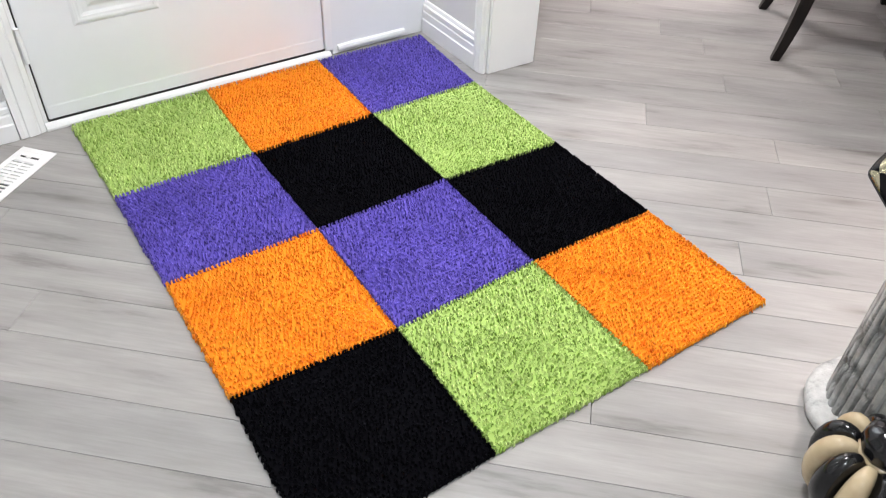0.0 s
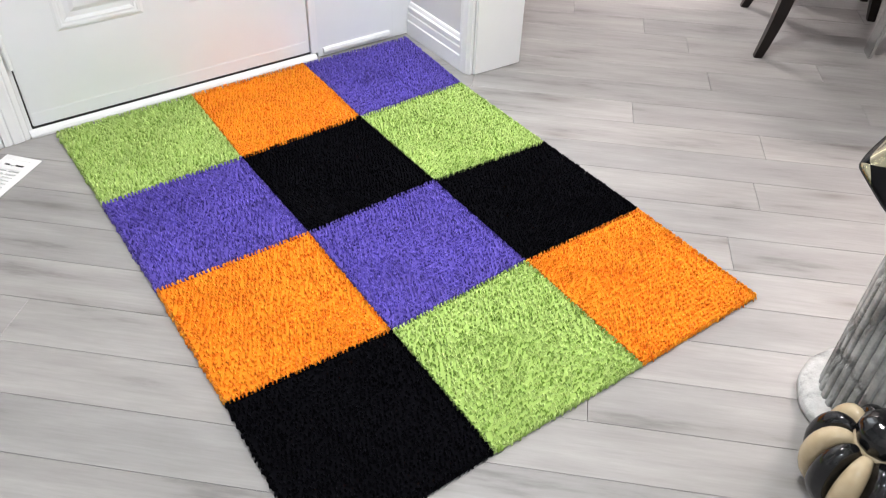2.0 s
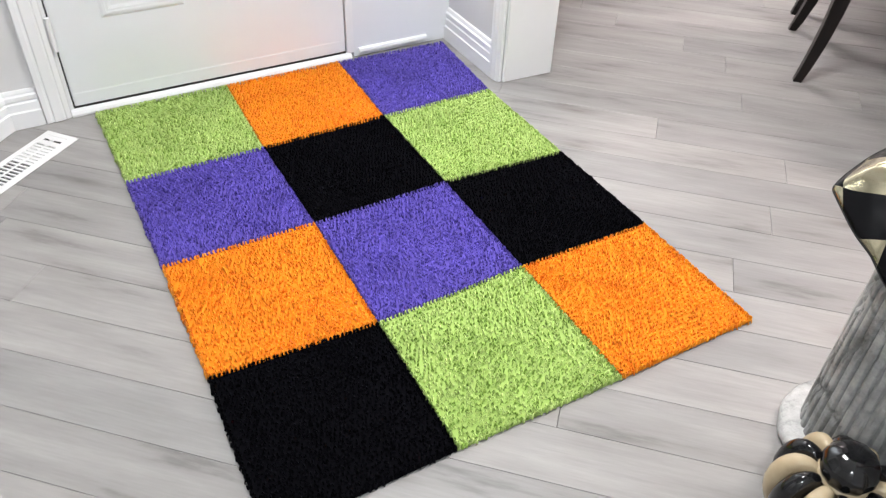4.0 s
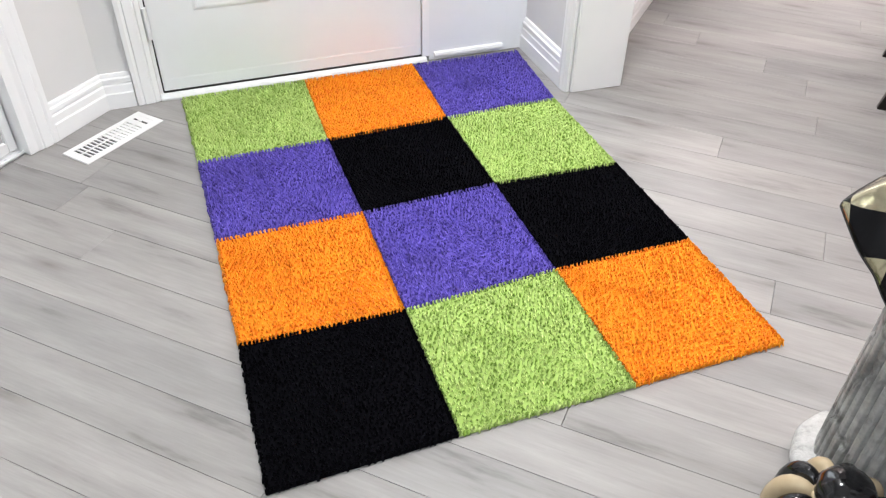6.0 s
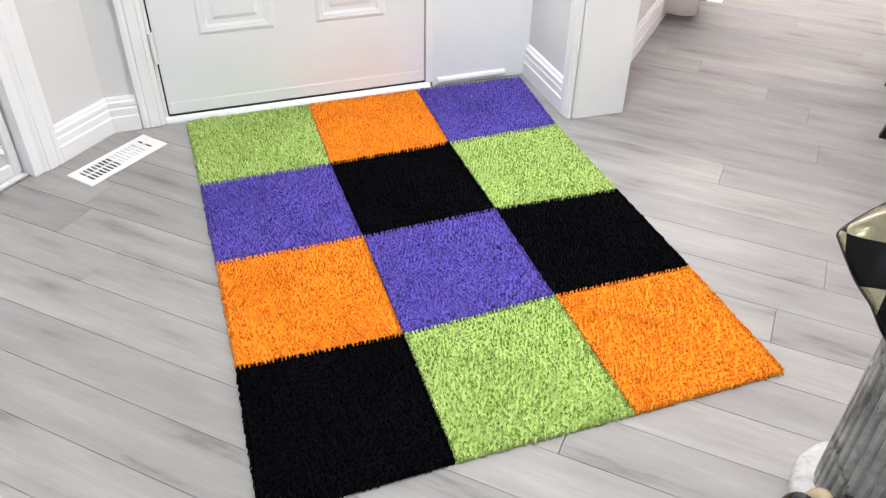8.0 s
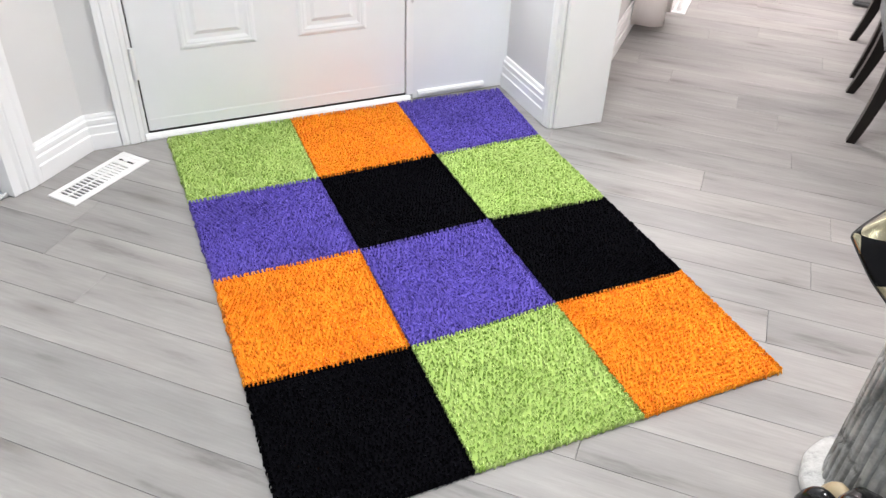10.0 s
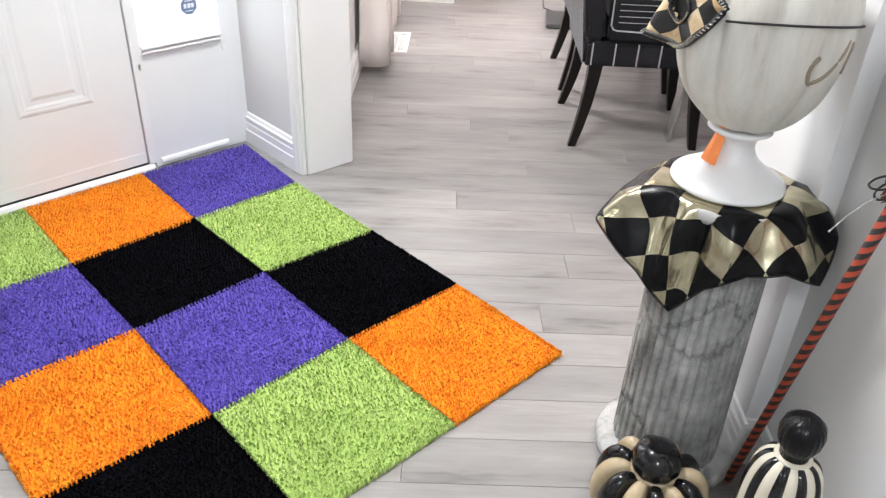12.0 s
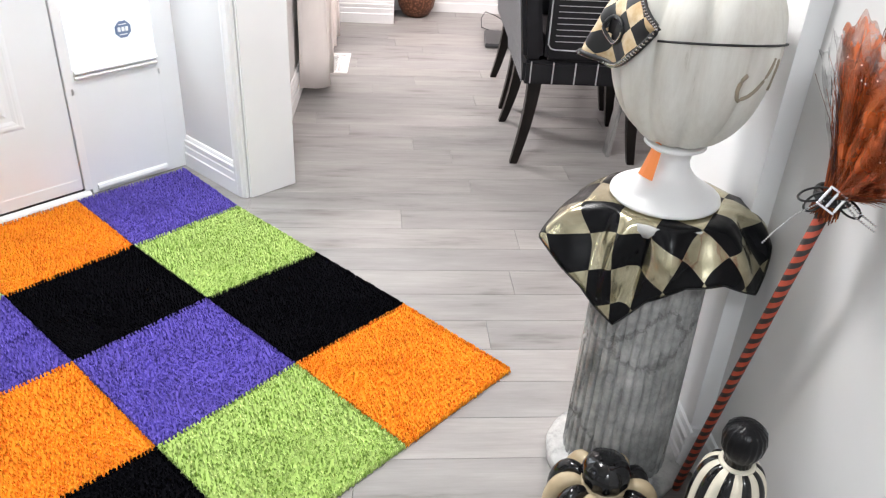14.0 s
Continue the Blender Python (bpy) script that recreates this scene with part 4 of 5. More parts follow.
# ---- small striped ceramic pumpkin and striped gourd ----
GLOSSB = material("glossy_black_glaze", (0.006, 0.006, 0.007), 0.12)
GLOSSC = material("glossy_cream_glaze", (0.50, 0.40, 0.26), 0.16)
wire(GLOSSC, ramp(GLOSSC, noise_of(GLOSSC, coords(GLOSSC), 12, 4), [(0.3, (0.40, 0.31, 0.19)), (0.7, (0.56, 0.46, 0.31))]), bsdf(GLOSSC).inputs["Base Color"])
PALEC = material("glossy_ivory_glaze", (0.66, 0.61, 0.50), 0.16)
RIDGE = material("fluted_black_glaze", (0.004, 0.004, 0.005), 0.28, spec=0.25)
bump(RIDGE, noise_of(RIDGE, coords(RIDGE, (60, 60, 4)), 2, 2), 0.5, 0.003)

mini = thing("ceramic_pumpkin", pose(0.912, -0.441, 0.0, 0, 0, 8), "glossy black and cream striped ceramic pumpkin with a ball knob", "pumpkin")
LOB = 12
LOBE = fine_profile([(0.030, 0.003), (0.075, 0.004), (0.104, 0.036), (0.114, 0.082), (0.106, 0.126), (0.086, 0.154), (0.060, 0.160), (0.040, 0.148), (0.026, 0.126)], 2)
for i in range(LOB):
    bm = bmesh.new()
    rings = []
    for k, (r, z) in enumerate(LOBE):
        ring = []
        for s in range(9):
            a = math.tau / LOB * (s / 8 - 0.5)
            dome = max(0.0, 1 - (s / 4 - 1) ** 2) ** 0.5
            ring.append(bm.verts.new((r * (0.78 + 0.24 * dome) * math.cos(a), r * (0.78 + 0.24 * dome) * math.sin(a), z + 0.0015 - (1 - dome) * 0.022 * z / 0.17)))
        rings.append(ring)
    for a, b in zip(rings, rings[1:]):
        for s in range(8):
            bm.faces.new((a[s], a[s + 1], b[s + 1], b[s]))
    ob = part("lobe", bm, GLOSSB if i % 2 else GLOSSC, mini, smooth=True)
    ob.rotation_euler = (0, 0, math.tau * i / LOB)
bm = bmesh.new()
lathe(bm, [(0.034, 0.140), (0.046, 0.147), (0.047, 0.152), (0.038, 0.155)], 28)
part("collar", bm, GLOSSC, mini, smooth=True)
bm = bmesh.new()
lathe(bm, [(0.028, 0.134), (0.041, 0.150), (0.048, 0.170), (0.047, 0.187), (0.037, 0.204), (0.018, 0.213), (0.002, 0.2135)], 44, lambda a, k: 1 + 0.018 * math.sin(11 * a))
part("knob", bm, GLOSSB, mini, "glossy black ribbed ball knob", smooth=True)

gourd = thing("striped_gourd", pose(0.914, -0.664, 0, 0, 0, 10), "tall black and ivory striped gourd bottle with a black ball stopper", "gourd")
GP = fine_profile([(0.036, 0.001), (0.052, 0.012), (0.062, 0.06), (0.064, 0.12), (0.062, 0.18), (0.060, 0.25), (0.058, 0.30), (0.052, 0.335), (0.041, 0.357), (0.026, 0.367)], 3)
STR = 18
for i in range(STR):
    bm = bmesh.new()
    rings = []
    for r, z in GP:
        rings.append([bm.verts.new((r * (1 + 0.07 * math.cos(math.pi * (s / 6 - 0.5))) * math.cos(math.tau / STR * (s / 6 - 0.5)), r * (1 + 0.07 * math.cos(math.pi * (s / 6 - 0.5))) * math.sin(math.tau / STR * (s / 6 - 0.5)), z)) for s in range(7)])
    for a, b in zip(rings, rings[1:]):
        for s in range(6):
            bm.faces.new((a[s], a[s + 1], b[s + 1], b[s]))
    ob = part("stripe", bm, GLOSSB if i % 2 else PALEC, gourd, smooth=True)
    ob.rotation_euler = (0, 0, math.tau * i / STR)
bm = bmesh.new()
lathe(bm, [(0.028, 0.363), (0.031, 0.366), (0.030, 0.369), (0.024, 0.370)], 28)
part("collar", bm, PALEC, gourd, smooth=True)
bm = bmesh.new()
lathe(bm, [(0.024, 0.366), (0.022, 0.378), (0.028, 0.388), (0.034, 0.403), (0.036, 0.420), (0.032, 0.438), (0.020, 0.449), (0.003, 0.452)], 80, lambda a, k: 1 + 0.022 * math.sin(20 * a))
part("stopper", bm, RIDGE, gourd, "black ribbed ball stopper", smooth=True)

# ---- decorated broom leaning on the wall ----
BR0, BR1 = hv(0.452, 1.165, 0.003), hv(0.252, 1.168, 0.80)
broom = thing("witch_broom", BR0, "black and orange striped broom with rust bristles leaning on the wall", "broom")
axis = (BR1 - BR0)
LEN = axis.length
axis.normalize()
turn = axis.to_track_quat("Z", "Y").to_matrix().to_4x4()
HANDLE = material("striped_handle", (0.5, 0.1, 0.05), 0.5)
hc = HANDLE.node_tree.nodes.new("ShaderNodeTexCoord")
sep = HANDLE.node_tree.nodes.new("ShaderNodeSeparateXYZ")
wire(HANDLE, hc.outputs["Object"], sep.inputs[0])
ang = HANDLE.node_tree.nodes.new("ShaderNodeMath")
ang.operation = "ARCTAN2"
wire(HANDLE, sep.outputs["Y"], ang.inputs[0])
wire(HANDLE, sep.outputs["X"], ang.inputs[1])
mul = HANDLE.node_tree.nodes.new("ShaderNodeMath")
mul.operation, mul.inputs[1].default_value = "MULTIPLY_ADD", -2 / math.tau
zz = HANDLE.node_tree.nodes.new("ShaderNodeMath")
zz.operation, zz.inputs[1].default_value = "MULTIPLY", 1 / 0.027
wire(HANDLE, sep.outputs["Z"], zz.inputs[0])
wire(HANDLE, ang.outputs[0], mul.inputs[0])
wire(HANDLE, zz.outputs[0], mul.inputs[2])
fr = HANDLE.node_tree.nodes.new("ShaderNodeMath")
fr.operation = "FRACT"
wire(HANDLE, mul.outputs[0], fr.inputs[0])
band = ramp(HANDLE, fr.outputs[0], [(0.0, (0.012, 0.010, 0.010)), (0.47, (0.014, 0.011, 0.010)), (0.53, (0.42, 0.058, 0.024)), (0.97, (0.36, 0.048, 0.020))])
wire(HANDLE, band, bsdf(HANDLE).inputs["Base Color"])
bump(HANDLE, noise_of(HANDLE, coords(HANDLE), 150, 3), 0.5, 0.002)
bm = bmesh.new()
lathe(bm, [(0.008, 0.0), (0.0092, 0.004), (0.0092, 0.2), (0.0095, 0.5), (0.0095, LEN + 0.03)], 18)
h = part("handle", bm, HANDLE, broom, "orange and black spiral-striped handle", smooth=True)
h.matrix_local = turn
RUST = material("rust_bristles", (0.30, 0.07, 0.02), 0.8, spec=0.2)
geo = RUST.node_tree.nodes.new("ShaderNodeNewGeometry")
wire(RUST, ramp(RUST, geo.outputs["Random Per Island"], [(0.0, (0.06, 0.016, 0.009)), (0.45, (0.20, 0.045, 0.014)), (0.8, (0.38, 0.088, 0.024)), (1.0, (0.55, 0.18, 0.05))]), bsdf(RUST).inputs["Base Color"])
rng = random.Random(7)
along_wall = (-UU).normalized()
outward = (-VV).normalized()
tie = axis * (LEN + 0.035)


toward = Vector((-0.90, -0.22, 0.37)).normalized()
across = Vector((0.238, -0.971, 0.0))
upward = across.cross(-toward).normalized()


def fan(s):
    """The way a strand at s, from the upright edge (0) to the hanging edge (1), leaves the tie."""
    turn_ = radians(-30 + 94 * s)
    return Vector((0, 0, 1)) * math.cos(turn_) + along_wall * math.sin(turn_)


def off_wall(p, v):
    over = (p + BR0).dot(VV) - v
    return p - VV * over if over > 0 else p


def strands(bm, n, depth, reach, width, curl):
    for _ in range(n):
        s, d = rng.uniform(0.18, 1.0), rng.uniform(-0.8, 1.0)
        length = reach * rng.uniform(0.70, 1.06) * (1 - 0.60 * max(s - 0.1, 0))
        p0 = tie + along_wall * (s - 0.3) * 0.016 + outward * d * 0.014
        way = (fan(s) + toward * d * depth).normalized()
        bend_ = along_wall * rng.uniform(-curl, curl) + outward * rng.uniform(-curl * 0.6, curl * 0.6)
        kink = rng.uniform(0, math.tau)
        pts = []
        for k in range(7):
            f = k / 6
            wave = along_wall * math.cos(kink + f * 7) + outward * math.sin(kink + f * 7)
            pts.append(off_wall(p0 + way * length * f + bend_ * f * f * length + wave * 0.006 * f, 1.222))
        tube(bm, pts, lambda f: width * (1 - 0.6 * f), 3)


bm = bmesh.new()
strands(bm, 1500, 0.22, 0.205, 0.0008, 0.24)
tagged(part("bristles", bm, RUST, broom, "loose rust-orange bristles"), kind="stuff")
bm = bmesh.new()
for _ in range(160):
    a, r = rng.uniform(0, math.tau), rng.uniform(0.008, 0.030)
    p0 = tie + along_wall * math.cos(a) * 0.012 + outward * math.sin(a) * 0.012
    p1 = tie - axis * rng.uniform(0.02, 0.045) + along_wall * math.cos(a) * r + outward * math.sin(a) * r * 0.6
    tube(bm, [p0, (p0 + p1) / 2 + Vector((0, 0, 0.002)), p1], lambda f: 0.002 * (1 - 0.5 * f), 3)
tagged(part("bristle_skirt", bm, RUST, broom, "short rust fringe below the tie"), kind="stuff")
TULLE = material("rust_tulle", (0.55, 0.15, 0.04), 0.75, spec=0.15)
wire(TULLE, ramp(TULLE, noise_of(TULLE, coords(TULLE), 30, 4), [(0.35, (0.34, 0.34, 0.34)), (0.65, (0.76, 0.76, 0.76))]), bsdf(TULLE).inputs["Alpha"])
wire(TULLE, ramp(TULLE, noise_of(TULLE, coords(TULLE), 9, 4), [(0.34, (0.10, 0.024, 0.011)), (0.5, (0.27, 0.056, 0.017)), (0.66, (0.55, 0.135, 0.034))]), bsdf(TULLE).inputs["Base Color"])
GTULLE = material("black_tulle", (0.05, 0.05, 0.055), 0.7, spec=0.2)
wire(GTULLE, ramp(GTULLE, noise_of(GTULLE, coords(GTULLE), 40, 3), [(0.40, (0.15, 0.15, 0.15)), (0.62, (0.55, 0.55, 0.55))]), bsdf(GTULLE).inputs["Alpha"])


def veil(mat, s0, s1, reach, off, folds, seed, label=""):
    """A gathered, crumpled net ruffle that fans out of the tie and curls over at its end."""
    bm = bmesh.new()
    cols = []
    n = 90
    for i in range(n + 1):
        f = i / n
        s = s0 + (s1 - s0) * f
        far = reach * (1 + 0.16 * noise.noise(Vector((f * 4, seed, 2))) + 0.10 * noise.noise(Vector((f * 17, seed, 5)))) * (1 - 0.60 * max(s - 0.1, 0))
        col = []
        for k in range(19):
            g = k / 18
            wav = math.sin(f * folds * math.tau + seed + 1.5 * g) * 0.018 * g + 0.030 * noise.noise(Vector((f * 7 + seed, g * 4, 0))) * g + 0.014 * noise.noise(Vector((f * 19, g * 11, seed))) * g
            puff = off * math.sin(math.pi * min(1.0, 0.12 + 0.80 * g))
            side = 0.020 * noise.noise(Vector((f * 8, g * 5, seed + 7))) * g
            p = tie + fan(s) * far * (g - 0.10 * g * g) + toward * (0.010 + puff + wav) + along_wall * side 
            col.append(bm.verts.new(off_wall(p, 1.226)))
        cols.append(col)
    for a, b in zip(cols, cols[1:]):
        for k in range(18):
            bm.faces.new((a[k], b[k], b[k + 1], a[k + 1]))
    return part("tulle", bm, mat, broom, label, smooth=True)


veil(TULLE, 0.0, 1.0, 0.272, 0.030, 5, 0.4, "crumpled rust-orange net")
veil(TULLE, 0.02, 1.0, 0.262, 0.050, 4, 2.1, "crumpled rust-orange net")
veil(TULLE, 0.05, 1.0, 0.240, 0.068, 4, 3.7, "crumpled rust-orange net")
veil(GTULLE, -0.14, 0.16, 0.25, 0.060, 2, 1.0, "sheer black net")
bm = bmesh.new()
for _ in range(46):
    s = rng.uniform(0.30, 0.50)
    q, r = tie + fan(s) * 0.225, rng.uniform(0.006, 0.014)
    ph = rng.uniform(0, math.tau)
    pts = [off_wall(q + Vector((0, 0, 0.075 * f)) + (along_wall * math.cos(ph + 5 * f) + outward * math.sin(ph + 5 * f)) * r * (0.4 + f), 1.224) for f in (0, 0.17, 0.33, 0.5, 0.67, 0.83, 1.0)]
    tube(bm, pts, 0.0008, 3)
tagged(part("wisps", bm, RUST, broom, "curled loose rust fibres"), kind="stuff")
bm = bmesh.new()
for k in range(3):
    tube(bm, [tie + Vector((0, 0, 0.004 * k - 0.004)) + along_wall * 0.027 * math.cos(math.tau * i / 20) + outward * 0.022 * math.sin(math.tau * i / 20) for i in range(20)], 0.0042, 6, closed=True)
part("binding", bm, BLK, broom, "black ribbon binding", smooth=True)
bm = bmesh.new()
for cx, cz, lean_, wide in ((-0.024, -0.004, 0.45, 0.022), (-0.020, -0.014, 0.9, 0.018), (0.024, -0.012, -0.5, 0.018)):
    ring_ = []
    for i in range(20):
        a = math.tau * i / 20
        x, z = wide * math.cos(a), 0.009 * math.sin(a)
        ring_.append(tie + across * (cx + x * math.cos(lean_) - z * math.sin(lean_)) + upward * (cz + x * math.sin(lean_) + z * math.cos(lean_)) + toward * (0.040 + 0.008 * math.sin(2 * a)))
    tube(bm, ring_, 0.0018, 5, closed=True)
part("bow", bm, BLK, broom, "black ribbon bow", smooth=True)
SILVER = material("rhinestone_silver", (0.75, 0.75, 0.77), 0.18, 1.0)
bk = part("buckle", bmesh.new(), SILVER, broom, "square rhinestone buckle")
bm = bmesh.new()
for x0, x1, z0, z1 in ((-0.014, 0.014, 0.012, 0.016), (-0.014, 0.014, -0.016, -0.012), (-0.014, -0.010, -0.012, 0.012), (0.010, 0.014, -0.012, 0.012), (-0.002, 0.002, -0.012, 0.012)):
    box(bm, x0, x1, -0.003, 0.003, z0, z1)
bmesh.ops.bevel(bm, geom=bm.edges[:], offset=0.0008, segments=1, affect="EDGES")
bm.to_mesh(bk.data)
bm.free()
bk.matrix_local = Matrix.Translation(tie + toward * 0.060 - upward * 0.006) @ Matrix((across, -toward, upward)).transposed().to_4x4() @ pose(0, 0, 0, 0, 24, 0)


def bead_string(points, size=0.0016):
    bm = bmesh.new()
    pts = [Vector(p) for p in points]
    for a, b in zip(pts, pts[1:]):
        n = max(2, int((b - a).length / (size * 2.1)))
        for i in range(n):
            ball(bm, a.lerp(b, i / n), size, 6, 4)
    part("bead_string", bm, SILVER, broom, "string of silver beads")


def pinned(x, z, out):
    return tie + across * x + upward * z + toward * out


bead_string([pinned(0.0, 0.02, 0.045), pinned(0.000, 0.055, 0.06), pinned(-0.004, 0.090, 0.07), pinned(-0.024, 0.125, 0.07), pinned(-0.046, 0.160, 0.06)])
bead_string([pinned(0.012, 0.020, 0.05), pinned(0.036, 0.046, 0.075), pinned(0.050, 0.072, 0.085), pinned(0.056, 0.086, 0.09)], 0.0019)
for low in (0.0, -0.008):
    bead_string([pinned(0.012, 0.004 + low, 0.045), pinned(0.036, -0.014 + low, 0.05), pinned(0.066, -0.028 + low, 0.045)], 0.0019)
bead_string([pinned(-0.010, -0.010, 0.045), pinned(-0.040, -0.038, 0.05), pinned(-0.058, -0.066, 0.05), pinned(-0.072, -0.092, 0.045)])
bm = bmesh.new()
for _ in range(32):
    s, g, d = rng.uniform(0.0, 1.0), rng.uniform(0.3, 0.95), rng.uniform(0.05, 0.1)
    p = tie + fan(s) * 0.20 * g + toward * (0.020 + d * g * 0.9)
    ball(bm, p, 0.0014, 5, 4)
tagged(part("sequins", bm, SILVER, broom, "scattered silver sequins"), kind="stuff")


# ---- rug of twelve sewn chenille squares ----
KNOT = [[(0.004, -0.010), (0.396, 0.000), (0.803, 0.000), (1.192, 0.004)],
        [(0.010, 0.394), (0.400, 0.384), (0.804, 0.404), (1.194, 0.402)],
        [(0.008, 0.794), (0.404, 0.793), (0.803, 0.808), (1.192, 0.792)],
        [(0.003, 1.192), (0.400, 1.198), (0.800, 1.212), (1.190, 1.220)],
        [(-0.006, 1.612), (0.410, 1.610), (0.810, 1.611), (1.216, 1.598)]]
COLOURS = [("black", "green", "orange"), ("orange", "purple", "black"), ("purple", "black", "green"), ("green", "orange", "purple")]
rug = thing("patchwork_rug", (0, 0, 0), "chenille rug of orange, purple, lime and black squares before the door", "rug")


def rug_square(i, j, seed):
    a, b, c, d = (Vector(KNOT[j][i]), Vector(KNOT[j][i + 1]), Vector(KNOT[j + 1][i + 1]), Vector(KNOT[j + 1][i]))
    mat = YARN[COLOURS[j][i]]
    bm = bmesh.new()
    lo_ = [bm.verts.new((p.x, p.y, 0.0008)) for p in (a, b, c, d)]
    mid = (a + b + c + d) / 4
    hi_ = [bm.verts.new((*(p + (mid - p) * 0.008), 0.0055)) for p in (a, b, c, d)]
    for k in range(4):
        bm.faces.new((lo_[k], lo_[(k + 1) % 4], hi_[(k + 1) % 4], hi_[k]))
    bm.faces.new(hi_)
    bm.faces.new(lo_[::-1])
    square = part("square", bm, mat, rug, COLOURS[j][i] + " chenille square")
    g = np.random.default_rng(seed)
    n = 39
    s, t = np.meshgrid((np.arange(n) + 0.5) / n, (np.arange(n) + 0.5) / n)
    s[1::2] += 0.5 / n
    ph = g.uniform(0, 6.28, 6)
    s = s + 0.006 * np.sin(t * 11 + ph[0])
    s = (s + g.normal(0, 0.10 / n, s.shape)).ravel()
    t = (t + g.normal(0, 0.10 / n, t.shape)).ravel()
    inner = np.minimum.reduce([s, 1 - s, t, 1 - t]) > 0.022
    s, t = s[inner], t[inner]
    m = len(s)
    # the tufts lean in slow swirls, each a little its own way
    lean = -1.9 + 0.9 * np.sin(s * 4 + ph[1]) + 0.9 * np.sin(t * 3.6 + ph[2]) + 0.5 * np.sin((s + t) * 9 + ph[3]) + g.uniform(-1.0, 1.0, m)
    tall = (0.0150 + g.normal(0, 0.0021, m) + 0.0018 * np.sin(s * 7 + ph[4]) * np.sin(t * 6 + ph[5])).clip(0.010, 0.021)
    reach, droop, fat = np.ones(m), np.full(m, 0.62), 0.00255 * (1 + g.normal(0, 0.16, m))
    # teeth along the seams; on the rug's own outer edges a fatter rolled hem below them
    for outer, fixed, way in ((i == 0, (0.0, None), math.pi), (i == 2, (1.0, None), 0.0), (j == 0, (None, 0.0), -math.pi / 2), (j == 3, (None, 1.0), math.pi / 2)):
        rows_ = [(42, 0.005, 0.0136, 0.85, 0.0032, 0.20), (42, 0.016, 0.0148, 0.80, 0.0028, 0.60)]
        if outer:
            rows_.append((34, 0.007, 0.0125, 0.15, 0.0044, 0.72))
        for k, inset, high, fall, thick, far in rows_:
            run = (np.arange(k) + 0.5) / k + g.normal(0, 0.003, k)
            level = np.full(k, inset)
            s = np.concatenate([s, run if fixed[0] is None else abs(fixed[0] - level)])
            t = np.concatenate([t, run if fixed[1] is None else abs(fixed[1] - level)])
            lean = np.concatenate([lean, way + 0.50 + g.normal(0, 0.40, k)])
            tall = np.concatenate([tall, high + g.normal(0, 0.0008, k)])
            reach = np.concatenate([reach, far * (1 + g.normal(0, 0.30, k))])
            droop = np.concatenate([droop, np.full(k, fall)])
            fat = np.concatenate([fat, thick * (1 + g.normal(0, 0.10, k))])
            m += k
    s, t = s.clip(0, 1), t.clip(0, 1)
    at = ((1 - s) * (1 - t))[:, None] * np.array(a) + (s * (1 - t))[:, None] * np.array(b) + (s * t)[:, None] * np.array(c) + ((1 - s) * t)[:, None] * np.array(d)
    dx, dy = np.cos(lean), np.sin(lean)
    steps = ((0.0, 0.0, 0.75), (0.0012, 0.70, 1.0), (0.0036, 1.0, 1.15), (0.0070, 0.70, 0.75))
    twist = g.uniform(-0.7, 0.7, m)
    V = np.zeros((m, 4, 4, 3))
    for r, (out, up, w) in enumerate(steps):
        sway = twist * (r / 3) * 0.004
        cx, cy = at[:, 0] + dx * out * reach - dy * sway, at[:, 1] + dy * out * reach + dx * sway
        cz = (np.full(m, 0.003), tall * 0.70, tall, tall * droop)[r]
        turn_ = 0.8 * r
        for q in range(4):
            ca, sa = math.cos(math.tau * q / 4 + turn_), math.sin(math.tau * q / 4 + turn_)
            tilt = (0.0, 0.35, 1.0, 0.7)[r]
            V[:, r, q, 0] = cx - dy * fat * w * ca + dx * fat * w * sa * (1 - tilt)
            V[:, r, q, 1] = cy + dx * fat * w * ca + dy * fat * w * sa * (1 - tilt)
            V[:, r, q, 2] = (cz + fat * w * sa * tilt).clip(0.0006, None)
    base = (np.arange(m) * 16)[:, None, None]
    quads = [[r * 4 + q, r * 4 + (q + 1) % 4, (r + 1) * 4 + (q + 1) % 4, (r + 1) * 4 + q] for r in range(3) for q in range(4)] + [[12, 13, 14, 15]]
    F = (base + np.array(quads)[None]).reshape(-1, 4)
    me = bpy.data.meshes.new("nap")
    me.vertices.add(m * 16)
    me.vertices.foreach_set("co", V.reshape(-1).astype(np.float32))
    me.loops.add(F.size)
    me.loops.foreach_set("vertex_index", F.reshape(-1).astype(np.int32))
    me.polygons.add(len(F))
    me.polygons.foreach_set("loop_start", np.arange(0, F.size, 4, dtype=np.int32))
    me.update(calc_edges=True)
    me.polygons.foreach_set("use_smooth", np.ones(len(F), dtype=bool))
    me.materials.append(mat)
    nap = new("nap", me)
    nap.parent = square
    tagged(nap, "short twisted yarn pile", kind="stuff")


for j in range(4):
    for i in range(3):
        rug_square(i, j, 10 * j + i)


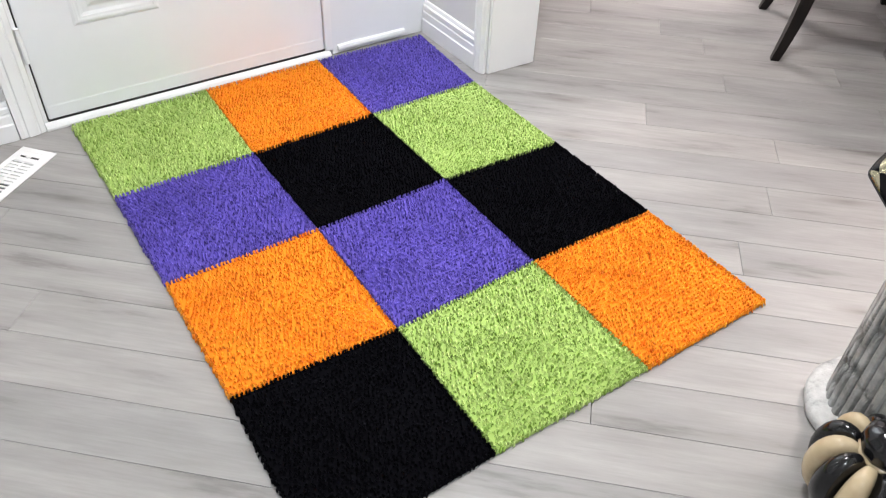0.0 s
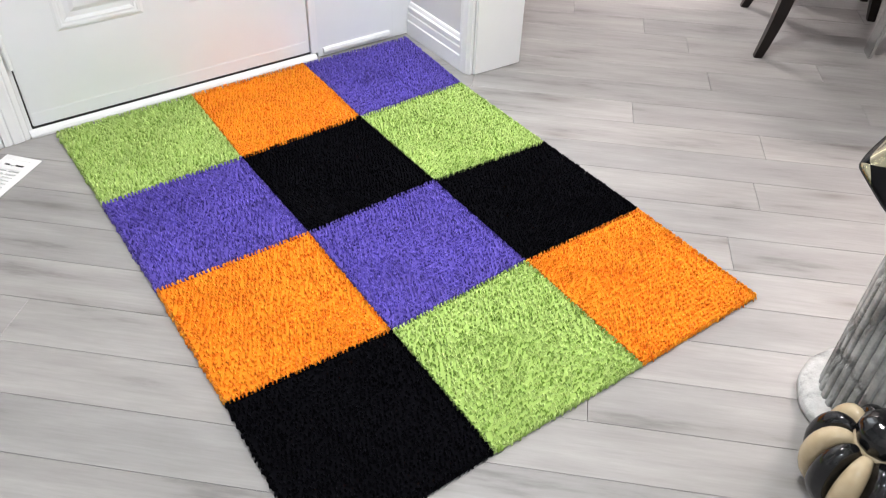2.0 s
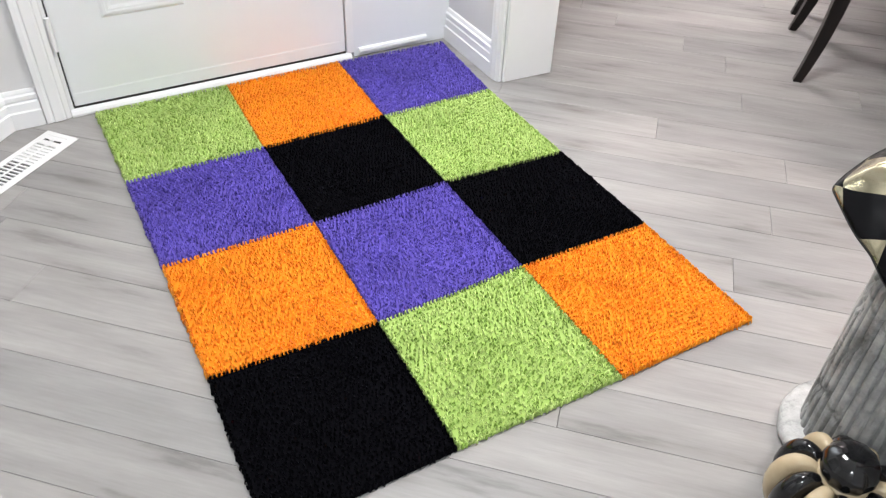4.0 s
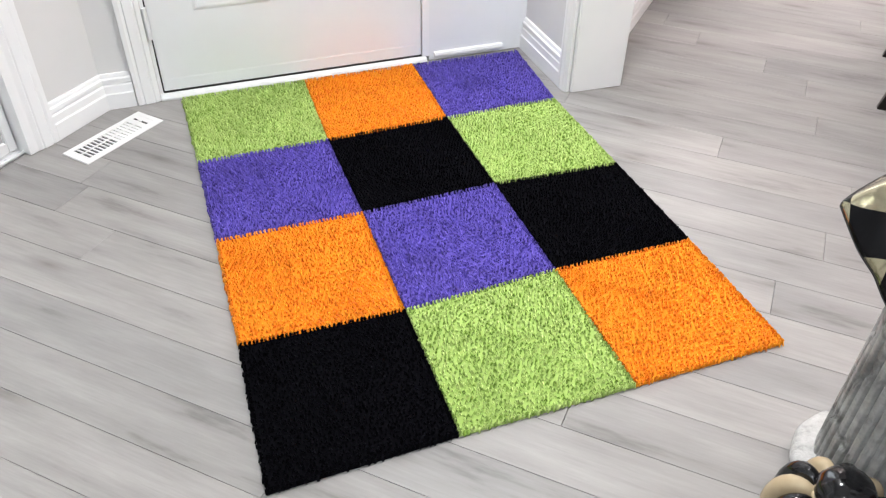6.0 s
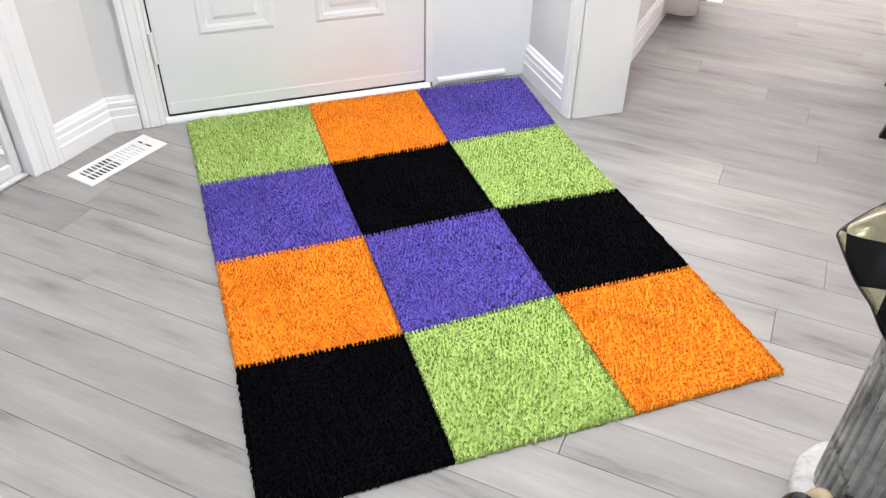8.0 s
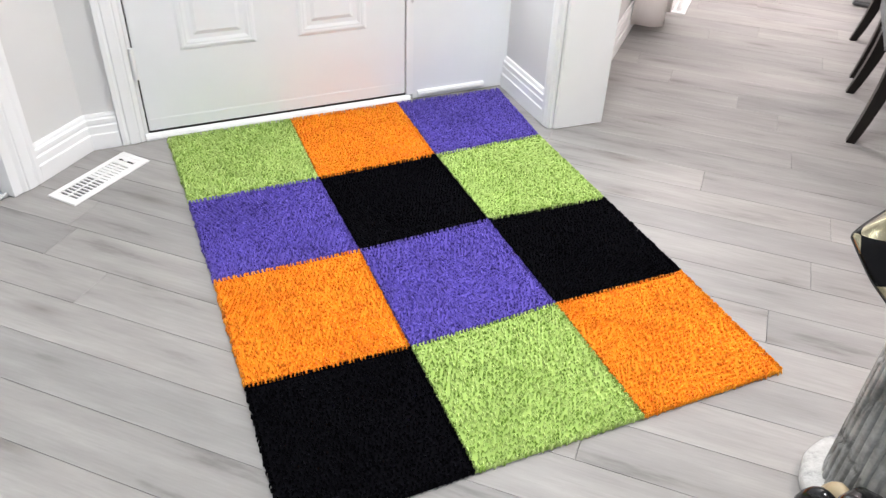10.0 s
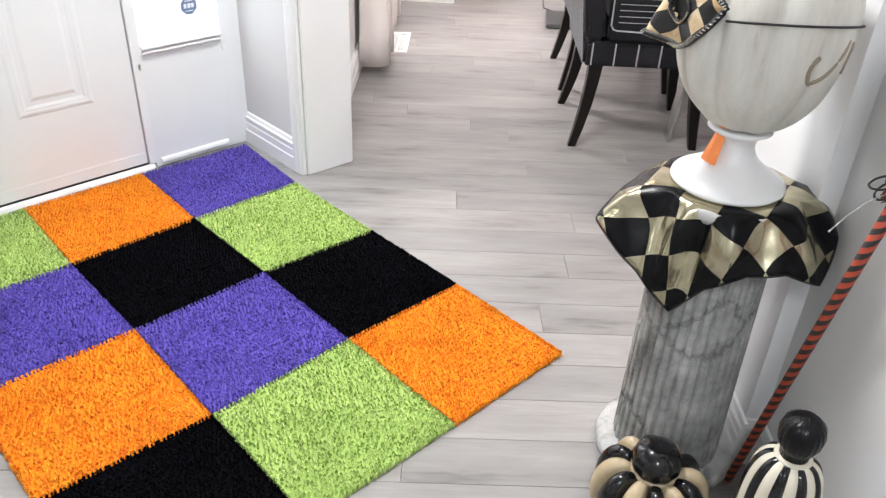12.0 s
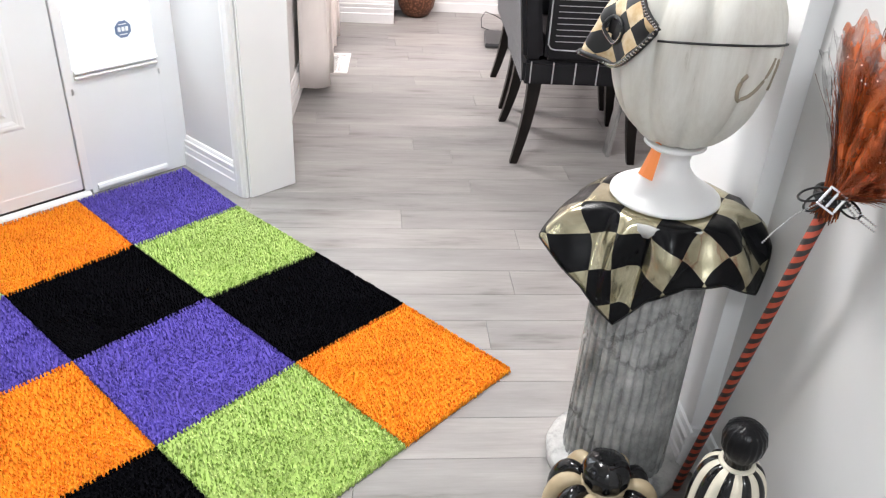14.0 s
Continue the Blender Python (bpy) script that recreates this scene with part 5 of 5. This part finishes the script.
# ---- floor planks ----
ROW, LENGTH, FIRST = 0.1327, 1.287, -0.014
JOINT = {-2: 0.6, -1: 0.3, 0: 0.0, 1: 0.02, 2: 0.1, 3: 0.455, 4: -1.05, 5: 0.2, 6: 0.1, 7: 0.797, 8: 0.3, 9: 0.893, 10: 0.2, 11: 0.94, 12: 0.549, 13: 1.3, 14: 0.809, 15: 1.2, 16: 0.75, 17: 0.592, 18: 0.32, 19: 1.45, 20: 1.15, 21: 0.89, 22: 0.4, 23: 0.606, 24: 0.95, 25: 0.3, 26: 0.571}
FLOORM = pose(0, 0, 0, 0, 0, -45 + math.degrees(math.atan(0.030)))  # local x runs along the planks
shapes = {}


def plank_mesh(length):
    """One mesh for each length of board, eased along its top edges."""
    key = round(length, 3)
    if key not in shapes:
        bm = bmesh.new()
        hl, hw, e = key / 2 - 0.0004, ROW / 2 - 0.0004, 0.0009
        rings = [[bm.verts.new((sx * x, sy * y, z)) for sx, sy in ((-1, -1), (1, -1), (1, 1), (-1, 1))] for x, y, z in ((hl, hw, -0.014), (hl, hw, -e), (hl - e, hw - e, 0.0))]
        for a, b in zip(rings, rings[1:]):
            for k in range(4):
                bm.faces.new((a[k], a[(k + 1) % 4], b[(k + 1) % 4], b[k]))
        bm.faces.new(rings[-1])
        me = bpy.data.meshes.new("plank")
        bm.to_mesh(me)
        bm.free()
        me.materials.append(PLANK)
        shapes[key] = me
    return shapes[key]


rng = random.Random(3)
for k in range(-17, 35):
    u_mid = FIRST + ROW * (k + 0.5)
    near = JOINT.get(k, rng.uniform(0, LENGTH)) + 0.030 * u_mid
    y = u_mid * math.cos(math.atan(0.030))
    # boards end under the walls
    v_lo = -1.45 if u_mid < 0.9 else max(-1.45, u_mid - 2.42) if u_mid < 2.1 else -0.05
    v_hi = 1.30 if u_mid < 0.98 else 4.25
    n0 = math.floor((v_lo - near) / LENGTH)
    for n in range(n0, n0 + 8):
        start, stop = max(near + n * LENGTH, v_lo), min(near + (n + 1) * LENGTH, v_hi)
        if stop - start < 0.02:
            continue
        ob = new("plank", plank_mesh(stop - start))
        ob.parent = floor
        ob.matrix_local = FLOORM @ Matrix.Translation(((start + stop) / 2, y, 0.0))
